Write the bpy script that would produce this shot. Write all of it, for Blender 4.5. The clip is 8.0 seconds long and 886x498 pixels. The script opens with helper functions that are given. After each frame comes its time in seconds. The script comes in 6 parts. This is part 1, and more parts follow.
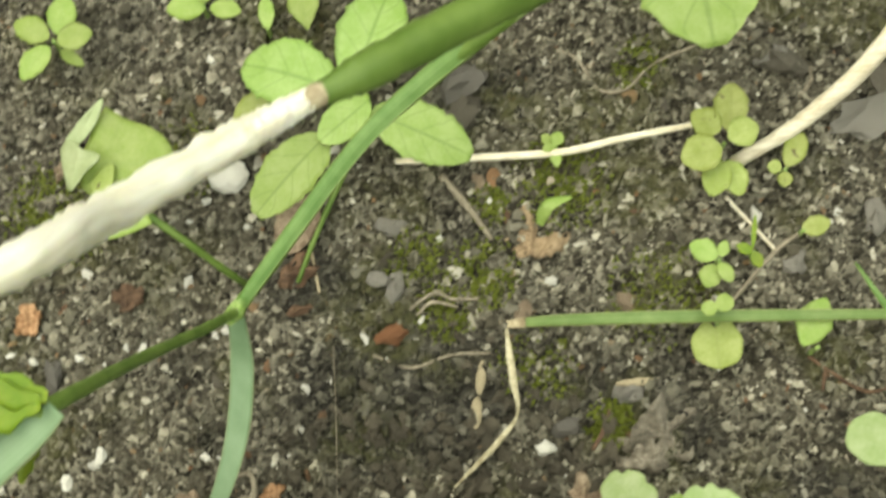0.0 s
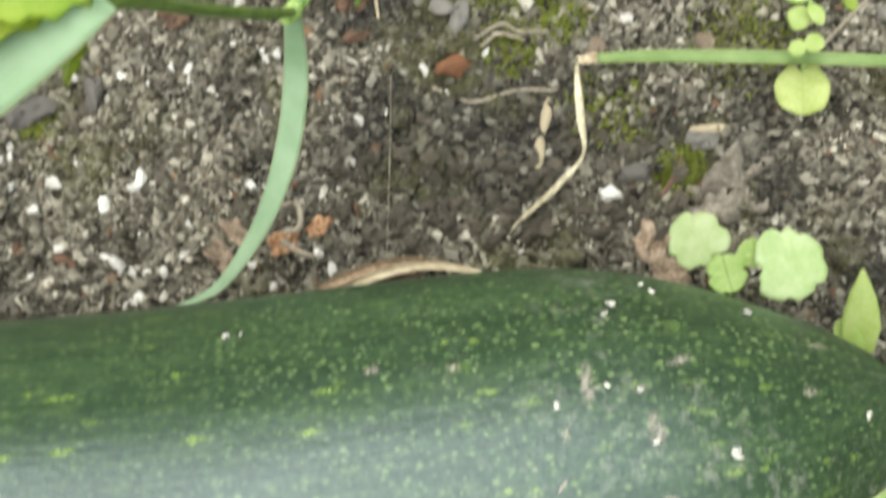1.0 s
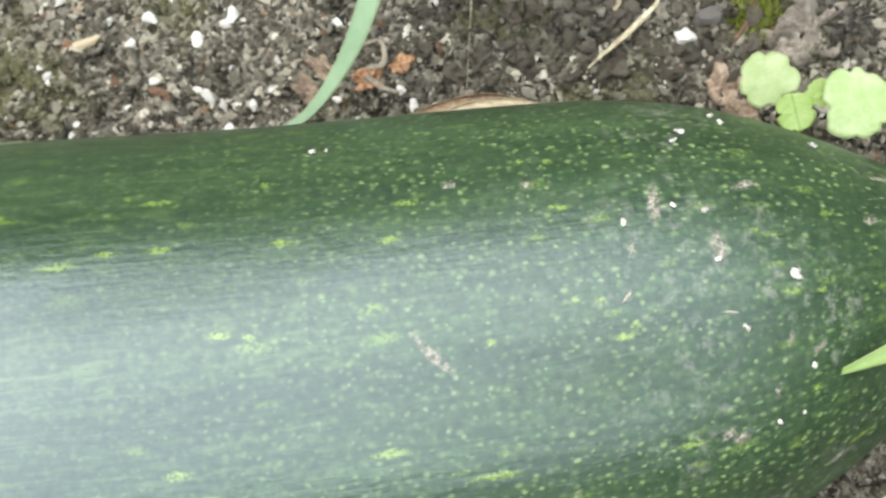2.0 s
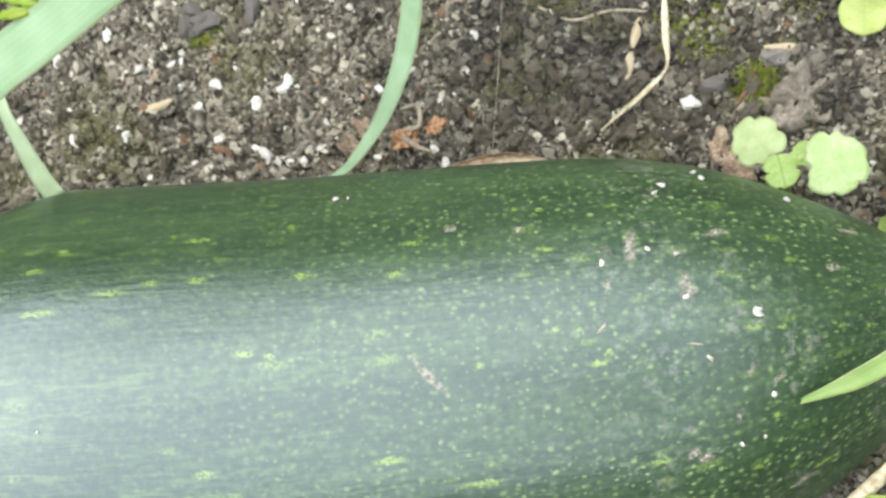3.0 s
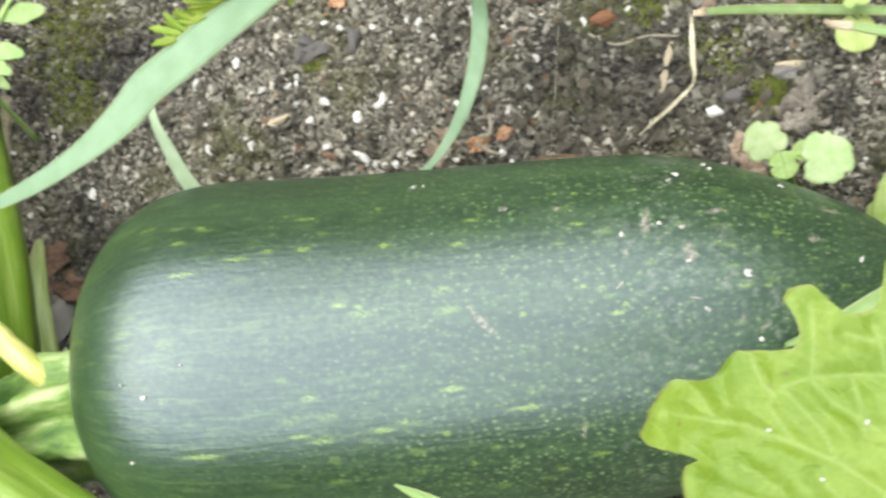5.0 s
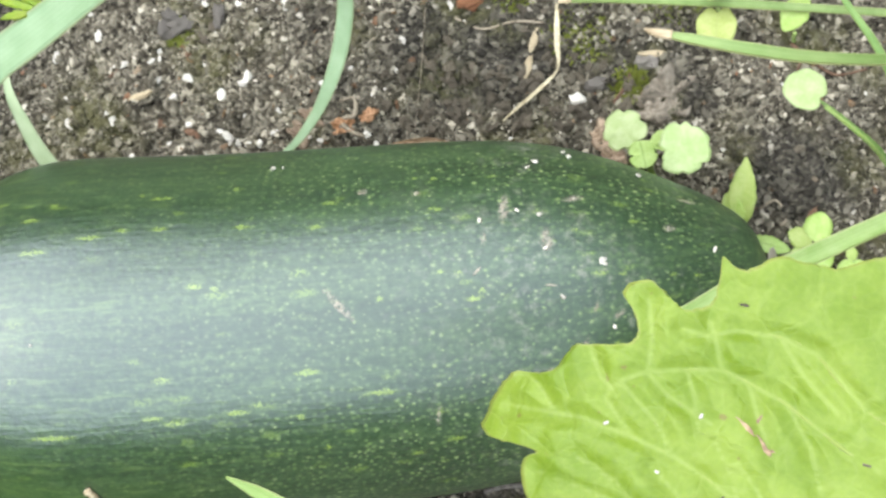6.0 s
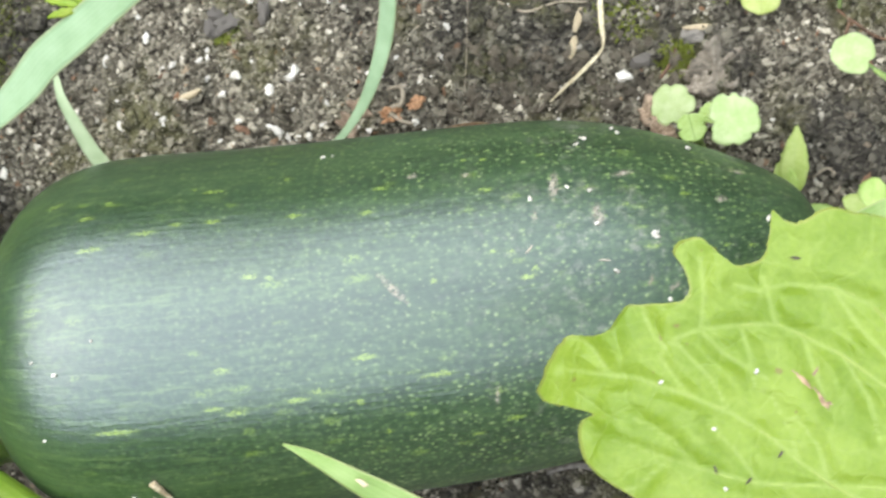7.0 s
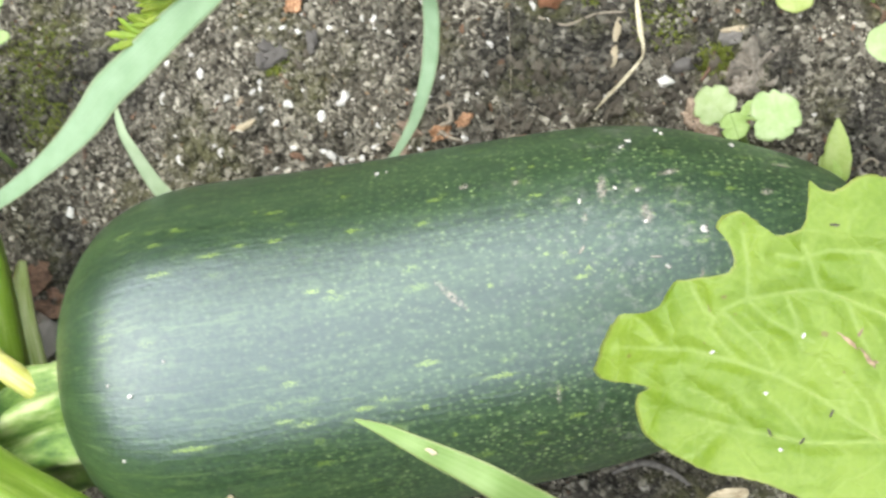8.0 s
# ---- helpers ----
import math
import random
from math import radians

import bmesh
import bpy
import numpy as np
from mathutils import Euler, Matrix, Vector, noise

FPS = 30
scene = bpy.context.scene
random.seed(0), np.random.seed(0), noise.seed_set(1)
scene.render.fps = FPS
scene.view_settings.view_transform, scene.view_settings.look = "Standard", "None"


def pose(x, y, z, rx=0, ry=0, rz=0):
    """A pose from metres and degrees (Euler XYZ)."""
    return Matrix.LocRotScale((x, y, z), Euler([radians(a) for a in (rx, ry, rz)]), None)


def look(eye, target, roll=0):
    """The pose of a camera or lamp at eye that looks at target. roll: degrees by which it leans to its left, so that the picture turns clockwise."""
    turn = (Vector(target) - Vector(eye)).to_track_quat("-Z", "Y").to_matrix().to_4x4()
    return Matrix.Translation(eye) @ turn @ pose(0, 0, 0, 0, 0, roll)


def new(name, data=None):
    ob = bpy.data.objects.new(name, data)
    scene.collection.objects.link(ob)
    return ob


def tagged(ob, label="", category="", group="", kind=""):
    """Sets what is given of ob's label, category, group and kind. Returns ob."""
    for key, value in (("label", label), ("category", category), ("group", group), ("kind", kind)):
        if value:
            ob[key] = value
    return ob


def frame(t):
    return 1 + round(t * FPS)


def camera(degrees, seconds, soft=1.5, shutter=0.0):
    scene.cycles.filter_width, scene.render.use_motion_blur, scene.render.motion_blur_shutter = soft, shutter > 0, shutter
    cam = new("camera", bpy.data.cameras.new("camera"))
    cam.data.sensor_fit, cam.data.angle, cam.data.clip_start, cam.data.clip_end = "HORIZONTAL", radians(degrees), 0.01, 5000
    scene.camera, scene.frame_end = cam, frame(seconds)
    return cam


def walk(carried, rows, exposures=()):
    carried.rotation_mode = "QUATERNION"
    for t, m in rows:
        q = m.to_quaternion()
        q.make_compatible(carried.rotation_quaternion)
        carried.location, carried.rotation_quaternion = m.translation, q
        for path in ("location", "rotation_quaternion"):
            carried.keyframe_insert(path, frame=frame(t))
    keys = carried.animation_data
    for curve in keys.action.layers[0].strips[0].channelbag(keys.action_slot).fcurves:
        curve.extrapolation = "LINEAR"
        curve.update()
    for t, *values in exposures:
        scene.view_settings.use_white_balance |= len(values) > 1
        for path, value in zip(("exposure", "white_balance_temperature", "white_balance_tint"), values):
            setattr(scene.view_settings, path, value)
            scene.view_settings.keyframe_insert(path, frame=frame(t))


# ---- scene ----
cam = camera(33.0, 8.0, soft=2.8, shutter=0.4)
PATH = [
    (0, 0.1104, 0.0482, 0.4669, 12.61, 4.20, -3.33),
    (0.5, 0.1019, 0.0348, 0.4487, 10.92, 4.41, -1.14),
    (1, 0.0966, 0.0137, 0.4334, 7.79, 4.68, -0.09),
    (1.5, 0.0958, -0.0033, 0.4310, 4.70, 5.09, 1.66),
    (1.7, 0.0951, -0.0032, 0.4368, 3.79, 6.00, 1.19),
    (2.8, 0.1326, -0.0174, 0.4829, 6.08, 11.60, 3.33),
    (3, 0.1393, -0.0178, 0.4923, 6.96, 12.27, 3.00),
    (3.5, 0.1544, -0.0324, 0.5268, 7.33, 14.01, 2.74),
    (4, 0.1634, -0.0479, 0.5591, 9.09, 17.35, 3.38),
    (4.5, 0.1822, -0.0552, 0.5733, 8.58, 18.31, 2.72),
    (5, 0.1878, -0.0485, 0.5858, 8.50, 17.21, 3.57),
    (5.2, 0.1933, -0.0497, 0.5827, 8.88, 15.83, 3.81),
    (6.3, 0.1960, -0.0433, 0.5847, 6.92, 12.33, 3.94),
    (6.5, 0.1974, -0.0432, 0.5869, 6.57, 12.53, 3.39),
    (7, 0.1972, -0.0519, 0.5830, 7.20, 15.08, 1.77),
    (7.5, 0.2003, -0.0544, 0.5833, 6.71, 16.19, -0.02),
    (8, 0.2015, -0.0643, 0.5963, 7.84, 17.63, -1.16),
]
walk(cam, [(t, pose(*row)) for t, *row in PATH], exposures=[(0.0, 0.84, 8000, -2), (0.5, 1.03, 7500, 4), (1.0, 1.3, 6900, 8), (1.5, 1.48, 6600, 11), (3.0, 1.48, 6600, 11), (8.0, 1.48, 6600, 11)])


# ---- daylight: a bright, overcast sky ----
world = bpy.data.worlds.new("overcast_sky")
scene.world = world
world.use_nodes = True
wt = world.node_tree
sky = wt.nodes.new("ShaderNodeTexSky")
sky.sky_type = "NISHITA"
sky.sun_disc = False
sky.sun_elevation, sky.sun_rotation = radians(58), radians(-95)
sky.dust_density, sky.air_density, sky.ozone_density = 6.0, 1.0, 1.0
veil = wt.nodes.new("ShaderNodeMix")  # even cloud cover drawn over the clear sky
veil.data_type = "RGBA"
veil.inputs[0].default_value = 0.9
veil.inputs[7].default_value = (8.7, 9.4, 10.5, 1)
wt.links.new(sky.outputs[0], veil.inputs[6])
wt.links.new(veil.outputs[2], wt.nodes["Background"].inputs[0])
wt.nodes["Background"].inputs[1].default_value = 0.152

sun = new("sun", bpy.data.lights.new("sun", "SUN"))
sun.data.energy, sun.data.angle, sun.data.color = 0.95, radians(90), (1.0, 0.98, 0.95)
sun.matrix_world = look((-0.60, 0.72, 1.0), (0, 0, 0))


# ---- node helpers ----
def add(nt, kind, ins=(), **props):
    n = nt.nodes.new(kind)
    for k, v in props.items():
        setattr(n, k, v)
    for k, v in dict(ins).items():
        s = n.inputs[k]
        if isinstance(v, bpy.types.NodeSocket):
            nt.links.new(v, s)
        else:
            s.default_value = v
    return n


def math_node(nt, op, a, b=0.0, clamp=False):
    return add(nt, "ShaderNodeMath", {0: a, 1: b}, operation=op, use_clamp=clamp).outputs[0]


def mix_col(nt, fac, a, b, blend="MIX"):
    n = nt.nodes.new("ShaderNodeMix")
    n.data_type, n.blend_type = "RGBA", blend
    for k, v in ((0, fac), (6, a), (7, b)):
        if isinstance(v, bpy.types.NodeSocket):
            nt.links.new(v, n.inputs[k])
        else:
            n.inputs[k].default_value = v if k == 0 else (*v[:3], 1)
    return n.outputs[2]


def ramp(nt, fac, stops, interp="LINEAR"):
    n = add(nt, "ShaderNodeValToRGB", {0: fac})
    n.color_ramp.interpolation = interp
    els = n.color_ramp.elements
    while len(els) < len(stops):
        els.new(0.5)
    for e, (p, c) in zip(els, stops):
        e.position = p
        e.color = (*c, 1) if len(c) == 3 else c
    return n.outputs[0]


def step(nt, v, lo, hi):
    n = add(nt, "ShaderNodeMapRange", {0: v, 1: lo, 2: hi}, interpolation_type="SMOOTHSTEP")
    return n.outputs[0]


def noise_tex(nt, vec, scale, detail=4.0, rough=0.55, dim="3D"):
    return add(nt, "ShaderNodeTexNoise", {"Vector": vec, "Scale": scale, "Detail": detail, "Roughness": rough}, noise_dimensions=dim)


def material(name):
    m = bpy.data.materials.new(name)
    m.use_nodes = True
    nt = m.node_tree
    return m, nt, nt.nodes["Principled BSDF"]


def bump(nt, bsdf, height, strength=0.4, distance=0.001):
    n = add(nt, "ShaderNodeBump", {"Strength": strength, "Distance": distance, "Height": height})
    nt.links.new(n.outputs[0], bsdf.inputs["Normal"])
    return n


def position(nt):
    return nt.nodes.new("ShaderNodeNewGeometry").outputs["Position"]


# ---- materials ----
# darker ovals on the bed: centre and half width
DARK_OVALS = [(0.065, 0.108, 0.050, 0.030), (0.050, 0.145, 0.028, 0.014), (0.200, 0.060, 0.035, 0.025), (-0.165, 0.020, 0.030, 0.035), (-0.155, 0.110, 0.035, 0.020), (0.085, -0.080, 0.060, 0.020)]


def soil_material(name, loose=False):
    """Crumbly brown earth: grains a millimetre or two wide, each of its own tone, with darker tone and algae in
    patches.
    """
    m, nt, b = material(name)
    p = position(nt)
    big = noise_tex(nt, p, 24, 5).outputs[0]
    mid = noise_tex(nt, p, 260, 6, 0.65).outputs[0]
    fine = noise_tex(nt, p, 1500, 4, 0.6).outputs[0]
    tones = [(0.0, (0.015, 0.012, 0.008)), (0.22, (0.050, 0.043, 0.029)), (0.42, (0.120, 0.108, 0.079)), (0.62, (0.226, 0.206, 0.155)),
             (0.82, (0.355, 0.322, 0.240)), (0.93, (0.54, 0.495, 0.38)), (0.975, (0.70, 0.655, 0.54)), (0.985, (0.27, 0.18, 0.095)), (1.0, (0.19, 0.098, 0.054))]
    if loose:
        tone = nt.nodes.new("ShaderNodeNewGeometry").outputs["Random Per Island"]
        relief = math_node(nt, "ADD", mid, math_node(nt, "MULTIPLY", fine, 0.6))
    else:
        wp = add(nt, "ShaderNodeVectorMath", {0: p, 1: add(nt, "ShaderNodeVectorMath", {0: noise_tex(nt, p, 500, 2).outputs["Color"], "Scale": 0.0016}, operation="SCALE").outputs[0]}, operation="ADD").outputs[0]
        grain = add(nt, "ShaderNodeTexVoronoi", {"Vector": wp, "Scale": 620.0, "Randomness": 1.0})
        tone = math_node(nt, "MULTIPLY", add(nt, "ShaderNodeSeparateColor", {0: grain.outputs["Color"]}).outputs[0], 0.72)
        relief = math_node(nt, "ADD", math_node(nt, "MULTIPLY", grain.outputs["Distance"], -0.9), math_node(nt, "ADD", mid, math_node(nt, "MULTIPLY", fine, 0.6)))
    base = ramp(nt, tone, tones)
    base = mix_col(nt, math_node(nt, "MULTIPLY", step(nt, mid, 0.42, 0.64), 0.45), base, ramp(nt, fine, [(0.3, (0.050, 0.042, 0.028)), (0.7, (0.24, 0.210, 0.150))]))
    darker = step(nt, noise_tex(nt, p, 15, 3).outputs[0], 0.48, 0.70)
    for x, y, rx, ry in DARK_OVALS:
        rel = add(nt, "ShaderNodeVectorMath", {0: p, 1: (x, y, 0)}, operation="SUBTRACT").outputs[0]
        d = add(nt, "ShaderNodeVectorMath", {0: add(nt, "ShaderNodeVectorMath", {0: rel, 1: (1 / rx, 1 / ry, 0)}, operation="MULTIPLY").outputs[0]}, operation="LENGTH").outputs["Value"]
        d = math_node(nt, "ADD", d, math_node(nt, "MULTIPLY", math_node(nt, "SUBTRACT", noise_tex(nt, p, 70, 4).outputs[0], 0.5), 1.6))
        darker = math_node(nt, "MAXIMUM", darker, math_node(nt, "SUBTRACT", 1.0, step(nt, d, 0.45, 1.15)))
    base = mix_col(nt, math_node(nt, "MULTIPLY", darker, 0.60), base, (0.017, 0.0165, 0.0145))
    green = math_node(nt, "MULTIPLY", step(nt, big, 0.48, 0.64), step(nt, mid, 0.33, 0.6))
    base = mix_col(nt, math_node(nt, "MULTIPLY", green, 0.60), base, (0.088, 0.088, 0.026))
    nt.links.new(base, b.inputs["Base Color"])
    b.inputs["Roughness"].default_value = 0.9
    b.inputs["Specular IOR Level"].default_value = 0.25
    bump(nt, b, relief, 0.9, 0.0013)
    return m


SOIL = soil_material("soil")
CRUMB = soil_material("soil_crumb", True)


def plain_material(name, dark, light, scale=400, rough=0.7, spec=0.4, vary=0.25, stretch=(1, 1, 1), bumpy=0.35):
    """Two tones mixed by grain; each object a little different."""
    m, nt, b = material(name)
    tc = nt.nodes.new("ShaderNodeTexCoord")
    v = add(nt, "ShaderNodeMapping", {"Vector": tc.outputs["Object"], "Scale": stretch}).outputs[0]
    n = noise_tex(nt, v, scale, 5, 0.65).outputs[0]
    n2 = noise_tex(nt, v, scale * 0.22, 3).outputs[0]
    f = step(nt, math_node(nt, "ADD", math_node(nt, "MULTIPLY", n, 0.6), math_node(nt, "MULTIPLY", n2, 0.4)), 0.34, 0.64)
    c = mix_col(nt, f, dark, light)
    rnd = nt.nodes.new("ShaderNodeObjectInfo").outputs["Random"]
    hsv = add(nt, "ShaderNodeHueSaturation", {"Color": c, "Value": math_node(nt, "ADD", 1 - vary / 2, math_node(nt, "MULTIPLY", rnd, vary))})
    nt.links.new(hsv.outputs[0], b.inputs["Base Color"])
    b.inputs["Roughness"].default_value = rough
    b.inputs["Specular IOR Level"].default_value = spec
    bump(nt, b, n, bumpy, 0.0006)
    return m


GRIT = plain_material("white_grit", (0.36, 0.33, 0.26), (0.72, 0.70, 0.63), 900, 0.85, vary=0.4)
PEBBLE = plain_material("grey_pebble", (0.080, 0.068, 0.050), (0.215, 0.188, 0.145), 600, 0.9, vary=0.5, bumpy=0.8)
GREYSTONE = plain_material("pale_grey_stone", (0.145, 0.130, 0.108), (0.350, 0.322, 0.275), 300, 0.85, vary=0.1, bumpy=0.8)
SLATE = plain_material("dark_stone", (0.060, 0.053, 0.044), (0.130, 0.118, 0.100), 500, 0.8)
WOOD = plain_material("rotten_wood", (0.062, 0.034, 0.020), (0.205, 0.120, 0.070), 900, 0.8, vary=0.6, stretch=(0.35, 1, 1), bumpy=0.7)
STRAW = plain_material("dry_straw", (0.22, 0.165, 0.09), (0.52, 0.44, 0.29), 900, 0.65, vary=0.3, stretch=(0.2, 1, 1))
PALESTRAW = plain_material("pale_straw", (0.24, 0.195, 0.105), (0.58, 0.52, 0.35), 500, 0.65, vary=0.15, bumpy=0.1)
REDWOOD = plain_material("red_wood", (0.110, 0.040, 0.018), (0.330, 0.150, 0.070), 900, 0.8, vary=0.2, bumpy=0.8)
ROOT = plain_material("pale_root", (0.15, 0.125, 0.085), (0.34, 0.29, 0.21), 900, 0.8)
BROWNLEAF = plain_material("dead_leaf", (0.105, 0.088, 0.064), (0.285, 0.248, 0.190), 600, 0.9, vary=0.3, bumpy=0.9)
RUSTLEAF = plain_material("orange_dead_leaf", (0.20, 0.095, 0.040), (0.50, 0.29, 0.155), 700, 0.8, vary=0.3, bumpy=0.7)
TANLEAF = plain_material("tan_dead_leaf", (0.140, 0.092, 0.050), (0.370, 0.265, 0.160), 600, 0.85, vary=0.2, bumpy=0.8)
PINKLEAF = plain_material("pinkish_dead_leaf", (0.140, 0.094, 0.060), (0.360, 0.275, 0.190), 700, 0.85, vary=0.4, bumpy=0.8)
BLEACHED = plain_material("bleached_stalk", (0.55, 0.46, 0.30), (0.88, 0.80, 0.62), 700, 0.55, stretch=(0.2, 1, 1))
WETSOIL = plain_material("wet_soil", (0.034, 0.028, 0.019), (0.175, 0.148, 0.104), 900, 0.9, vary=0.5, bumpy=0.9)
SCALE_MAT = plain_material("dried_speck", (0.18, 0.16, 0.12), (0.44, 0.40, 0.32), 1500, 0.8, bumpy=0.7)


def leaf_material(name, deep, pale, vein, translucent=0.35, veins=6.0, spots=0.0, rough=0.42, vein_amount=0.55, net=0.0):
    """Leaf skin: cells, a midrib and side veins along the leaf's own coordinates; light passes through it."""
    m, nt, b = material(name)
    uv = nt.nodes.new("ShaderNodeUVMap").outputs[0]
    sep = add(nt, "ShaderNodeSeparateXYZ", {0: uv})
    u, v = sep.outputs[0], sep.outputs[1]
    av = math_node(nt, "ABSOLUTE", math_node(nt, "SUBTRACT", math_node(nt, "MULTIPLY", v, 2.0), 1.0))
    p = position(nt)
    cells = noise_tex(nt, p, 900, 4, 0.6).outputs[0]
    blot = noise_tex(nt, p, 160, 3).outputs[0]
    base = mix_col(nt, step(nt, math_node(nt, "ADD", math_node(nt, "MULTIPLY", cells, 0.3), math_node(nt, "MULTIPLY", blot, 0.7)), 0.30, 0.70), deep, pale)
    mid = math_node(nt, "SUBTRACT", 1.0, step(nt, av, 0.015, 0.10))
    bend = math_node(nt, "SUBTRACT", u, math_node(nt, "MULTIPLY", av, 0.28))
    wave = math_node(nt, "ABSOLUTE", math_node(nt, "SINE", math_node(nt, "MULTIPLY", bend, veins * 3.1416)))
    side = math_node(nt, "MULTIPLY", math_node(nt, "SUBTRACT", 1.0, step(nt, wave, 0.04, 0.26)), 0.6)
    line = math_node(nt, "MULTIPLY", math_node(nt, "MAXIMUM", mid, side), vein_amount, True)
    base = mix_col(nt, line, base, vein)
    if net:
        vo = add(nt, "ShaderNodeTexVoronoi", {"Vector": p, "Scale": net}, feature="DISTANCE_TO_EDGE")
        base = mix_col(nt, math_node(nt, "MULTIPLY", math_node(nt, "SUBTRACT", 1.0, step(nt, vo.outputs["Distance"], 0.01, 0.09)), 0.35), base, vein)
    if spots:
        sp = step(nt, noise_tex(nt, p, 300, 2).outputs[0], 0.70 - spots * 0.1, 0.74 - spots * 0.1)
        base = mix_col(nt, math_node(nt, "MULTIPLY", sp, 0.8), base, (0.12, 0.085, 0.035))
    rnd = nt.nodes.new("ShaderNodeObjectInfo").outputs["Random"]
    base = add(nt, "ShaderNodeHueSaturation", {"Color": base, "Hue": math_node(nt, "ADD", 0.49, math_node(nt, "MULTIPLY", rnd, 0.02)),
                                               "Value": math_node(nt, "ADD", 0.88, math_node(nt, "MULTIPLY", rnd, 0.24))}).outputs[0]
    nt.links.new(base, b.inputs["Base Color"])
    b.inputs["Roughness"].default_value = rough
    b.inputs["Specular IOR Level"].default_value = 0.45
    bump(nt, b, math_node(nt, "SUBTRACT", cells, math_node(nt, "MULTIPLY", line, 0.9)), 0.35, 0.0006)
    tr = add(nt, "ShaderNodeBsdfTranslucent", {"Color": base})
    mx = add(nt, "ShaderNodeMixShader", {0: translucent, 1: b.outputs[0], 2: tr.outputs[0]})
    nt.links.new(mx.outputs[0], nt.nodes["Material Output"].inputs[0])
    return m


WEED = leaf_material("weed_leaf", (0.315, 0.455, 0.105), (0.430, 0.555, 0.190), (0.15, 0.25, 0.05), 0.36, 4.3, vein_amount=0.46)
SEEDLING = leaf_material("seedling_leaf", (0.300, 0.430, 0.085), (0.430, 0.530, 0.170), (0.31, 0.43, 0.12), 0.34, 3, vein_amount=0.3)
OLIVE = leaf_material("olive_seedling_leaf", (0.295, 0.360, 0.070), (0.445, 0.500, 0.165), (0.27, 0.31, 0.08), 0.3, 4, 0.2, vein_amount=0.3)
def big_leaf_material():
    """Puckered leaf: paler along its veins and in a fine net, tan along the bitten rim, with rusty pinpricks."""
    m, nt, b = material("broad_leaf_skin")
    sep = add(nt, "ShaderNodeSeparateXYZ", {0: nt.nodes.new("ShaderNodeUVMap").outputs[0]})
    rim, gap = sep.outputs[0], sep.outputs[1]
    p = position(nt)
    wp = add(nt, "ShaderNodeVectorMath", {0: p, 1: add(nt, "ShaderNodeVectorMath", {0: noise_tex(nt, p, 140, 3).outputs["Color"], "Scale": 0.006}, operation="SCALE").outputs[0]}, operation="ADD").outputs[0]
    blot = noise_tex(nt, p, 55, 4).outputs[0]
    cells = noise_tex(nt, p, 800, 4, 0.6).outputs[0]
    base = mix_col(nt, step(nt, math_node(nt, "ADD", math_node(nt, "MULTIPLY", blot, 0.75), math_node(nt, "MULTIPLY", cells, 0.25)), 0.34, 0.66), (0.148, 0.246, 0.013), (0.230, 0.328, 0.038))
    near = math_node(nt, "SUBTRACT", 1.0, step(nt, gap, 0.012, 0.035))
    base = mix_col(nt, math_node(nt, "MULTIPLY", near, 0.20), base, (0.37, 0.45, 0.15))
    nets = None
    for scale, width in ((75.0, 0.055), (210.0, 0.09)):
        d = add(nt, "ShaderNodeTexVoronoi", {"Vector": wp, "Scale": scale}, feature="DISTANCE_TO_EDGE").outputs["Distance"]
        line = math_node(nt, "SUBTRACT", 1.0, step(nt, d, 0.005, width))
        nets = line if nets is None else math_node(nt, "MAXIMUM", nets, math_node(nt, "MULTIPLY", line, 0.55))
    base = mix_col(nt, math_node(nt, "MULTIPLY", nets, 0.12), base, (0.36, 0.46, 0.13))
    edge = step(nt, math_node(nt, "ADD", rim, math_node(nt, "MULTIPLY", blot, 0.03)), 0.995, 1.016)
    base = mix_col(nt, math_node(nt, "MULTIPLY", edge, 0.35), base, (0.42, 0.38, 0.15))
    prick = math_node(nt, "MULTIPLY", step(nt, noise_tex(nt, p, 420, 2).outputs[0], 0.69, 0.73), step(nt, noise_tex(nt, p, 40, 2).outputs[0], 0.5, 0.62))
    base = mix_col(nt, math_node(nt, "MULTIPLY", prick, 0.7), base, (0.20, 0.15, 0.05))
    nt.links.new(base, b.inputs["Base Color"])
    b.inputs["Roughness"].default_value = 0.35
    b.inputs["Specular IOR Level"].default_value = 0.42
    blister = add(nt, "ShaderNodeTexVoronoi", {"Vector": wp, "Scale": 105.0, "Smoothness": 0.6}, feature="SMOOTH_F1").outputs["Distance"]
    relief = math_node(nt, "SUBTRACT", math_node(nt, "MULTIPLY", cells, 0.25), math_node(nt, "ADD", math_node(nt, "MULTIPLY", nets, 0.30), math_node(nt, "MULTIPLY", blister, 0.8)))
    bump(nt, b, relief, 0.45, 0.0009)
    tr = add(nt, "ShaderNodeBsdfTranslucent", {"Color": base})
    mx = add(nt, "ShaderNodeMixShader", {0: 0.35, 1: b.outputs[0], 2: tr.outputs[0]})
    nt.links.new(mx.outputs[0], nt.nodes["Material Output"].inputs[0])
    return m


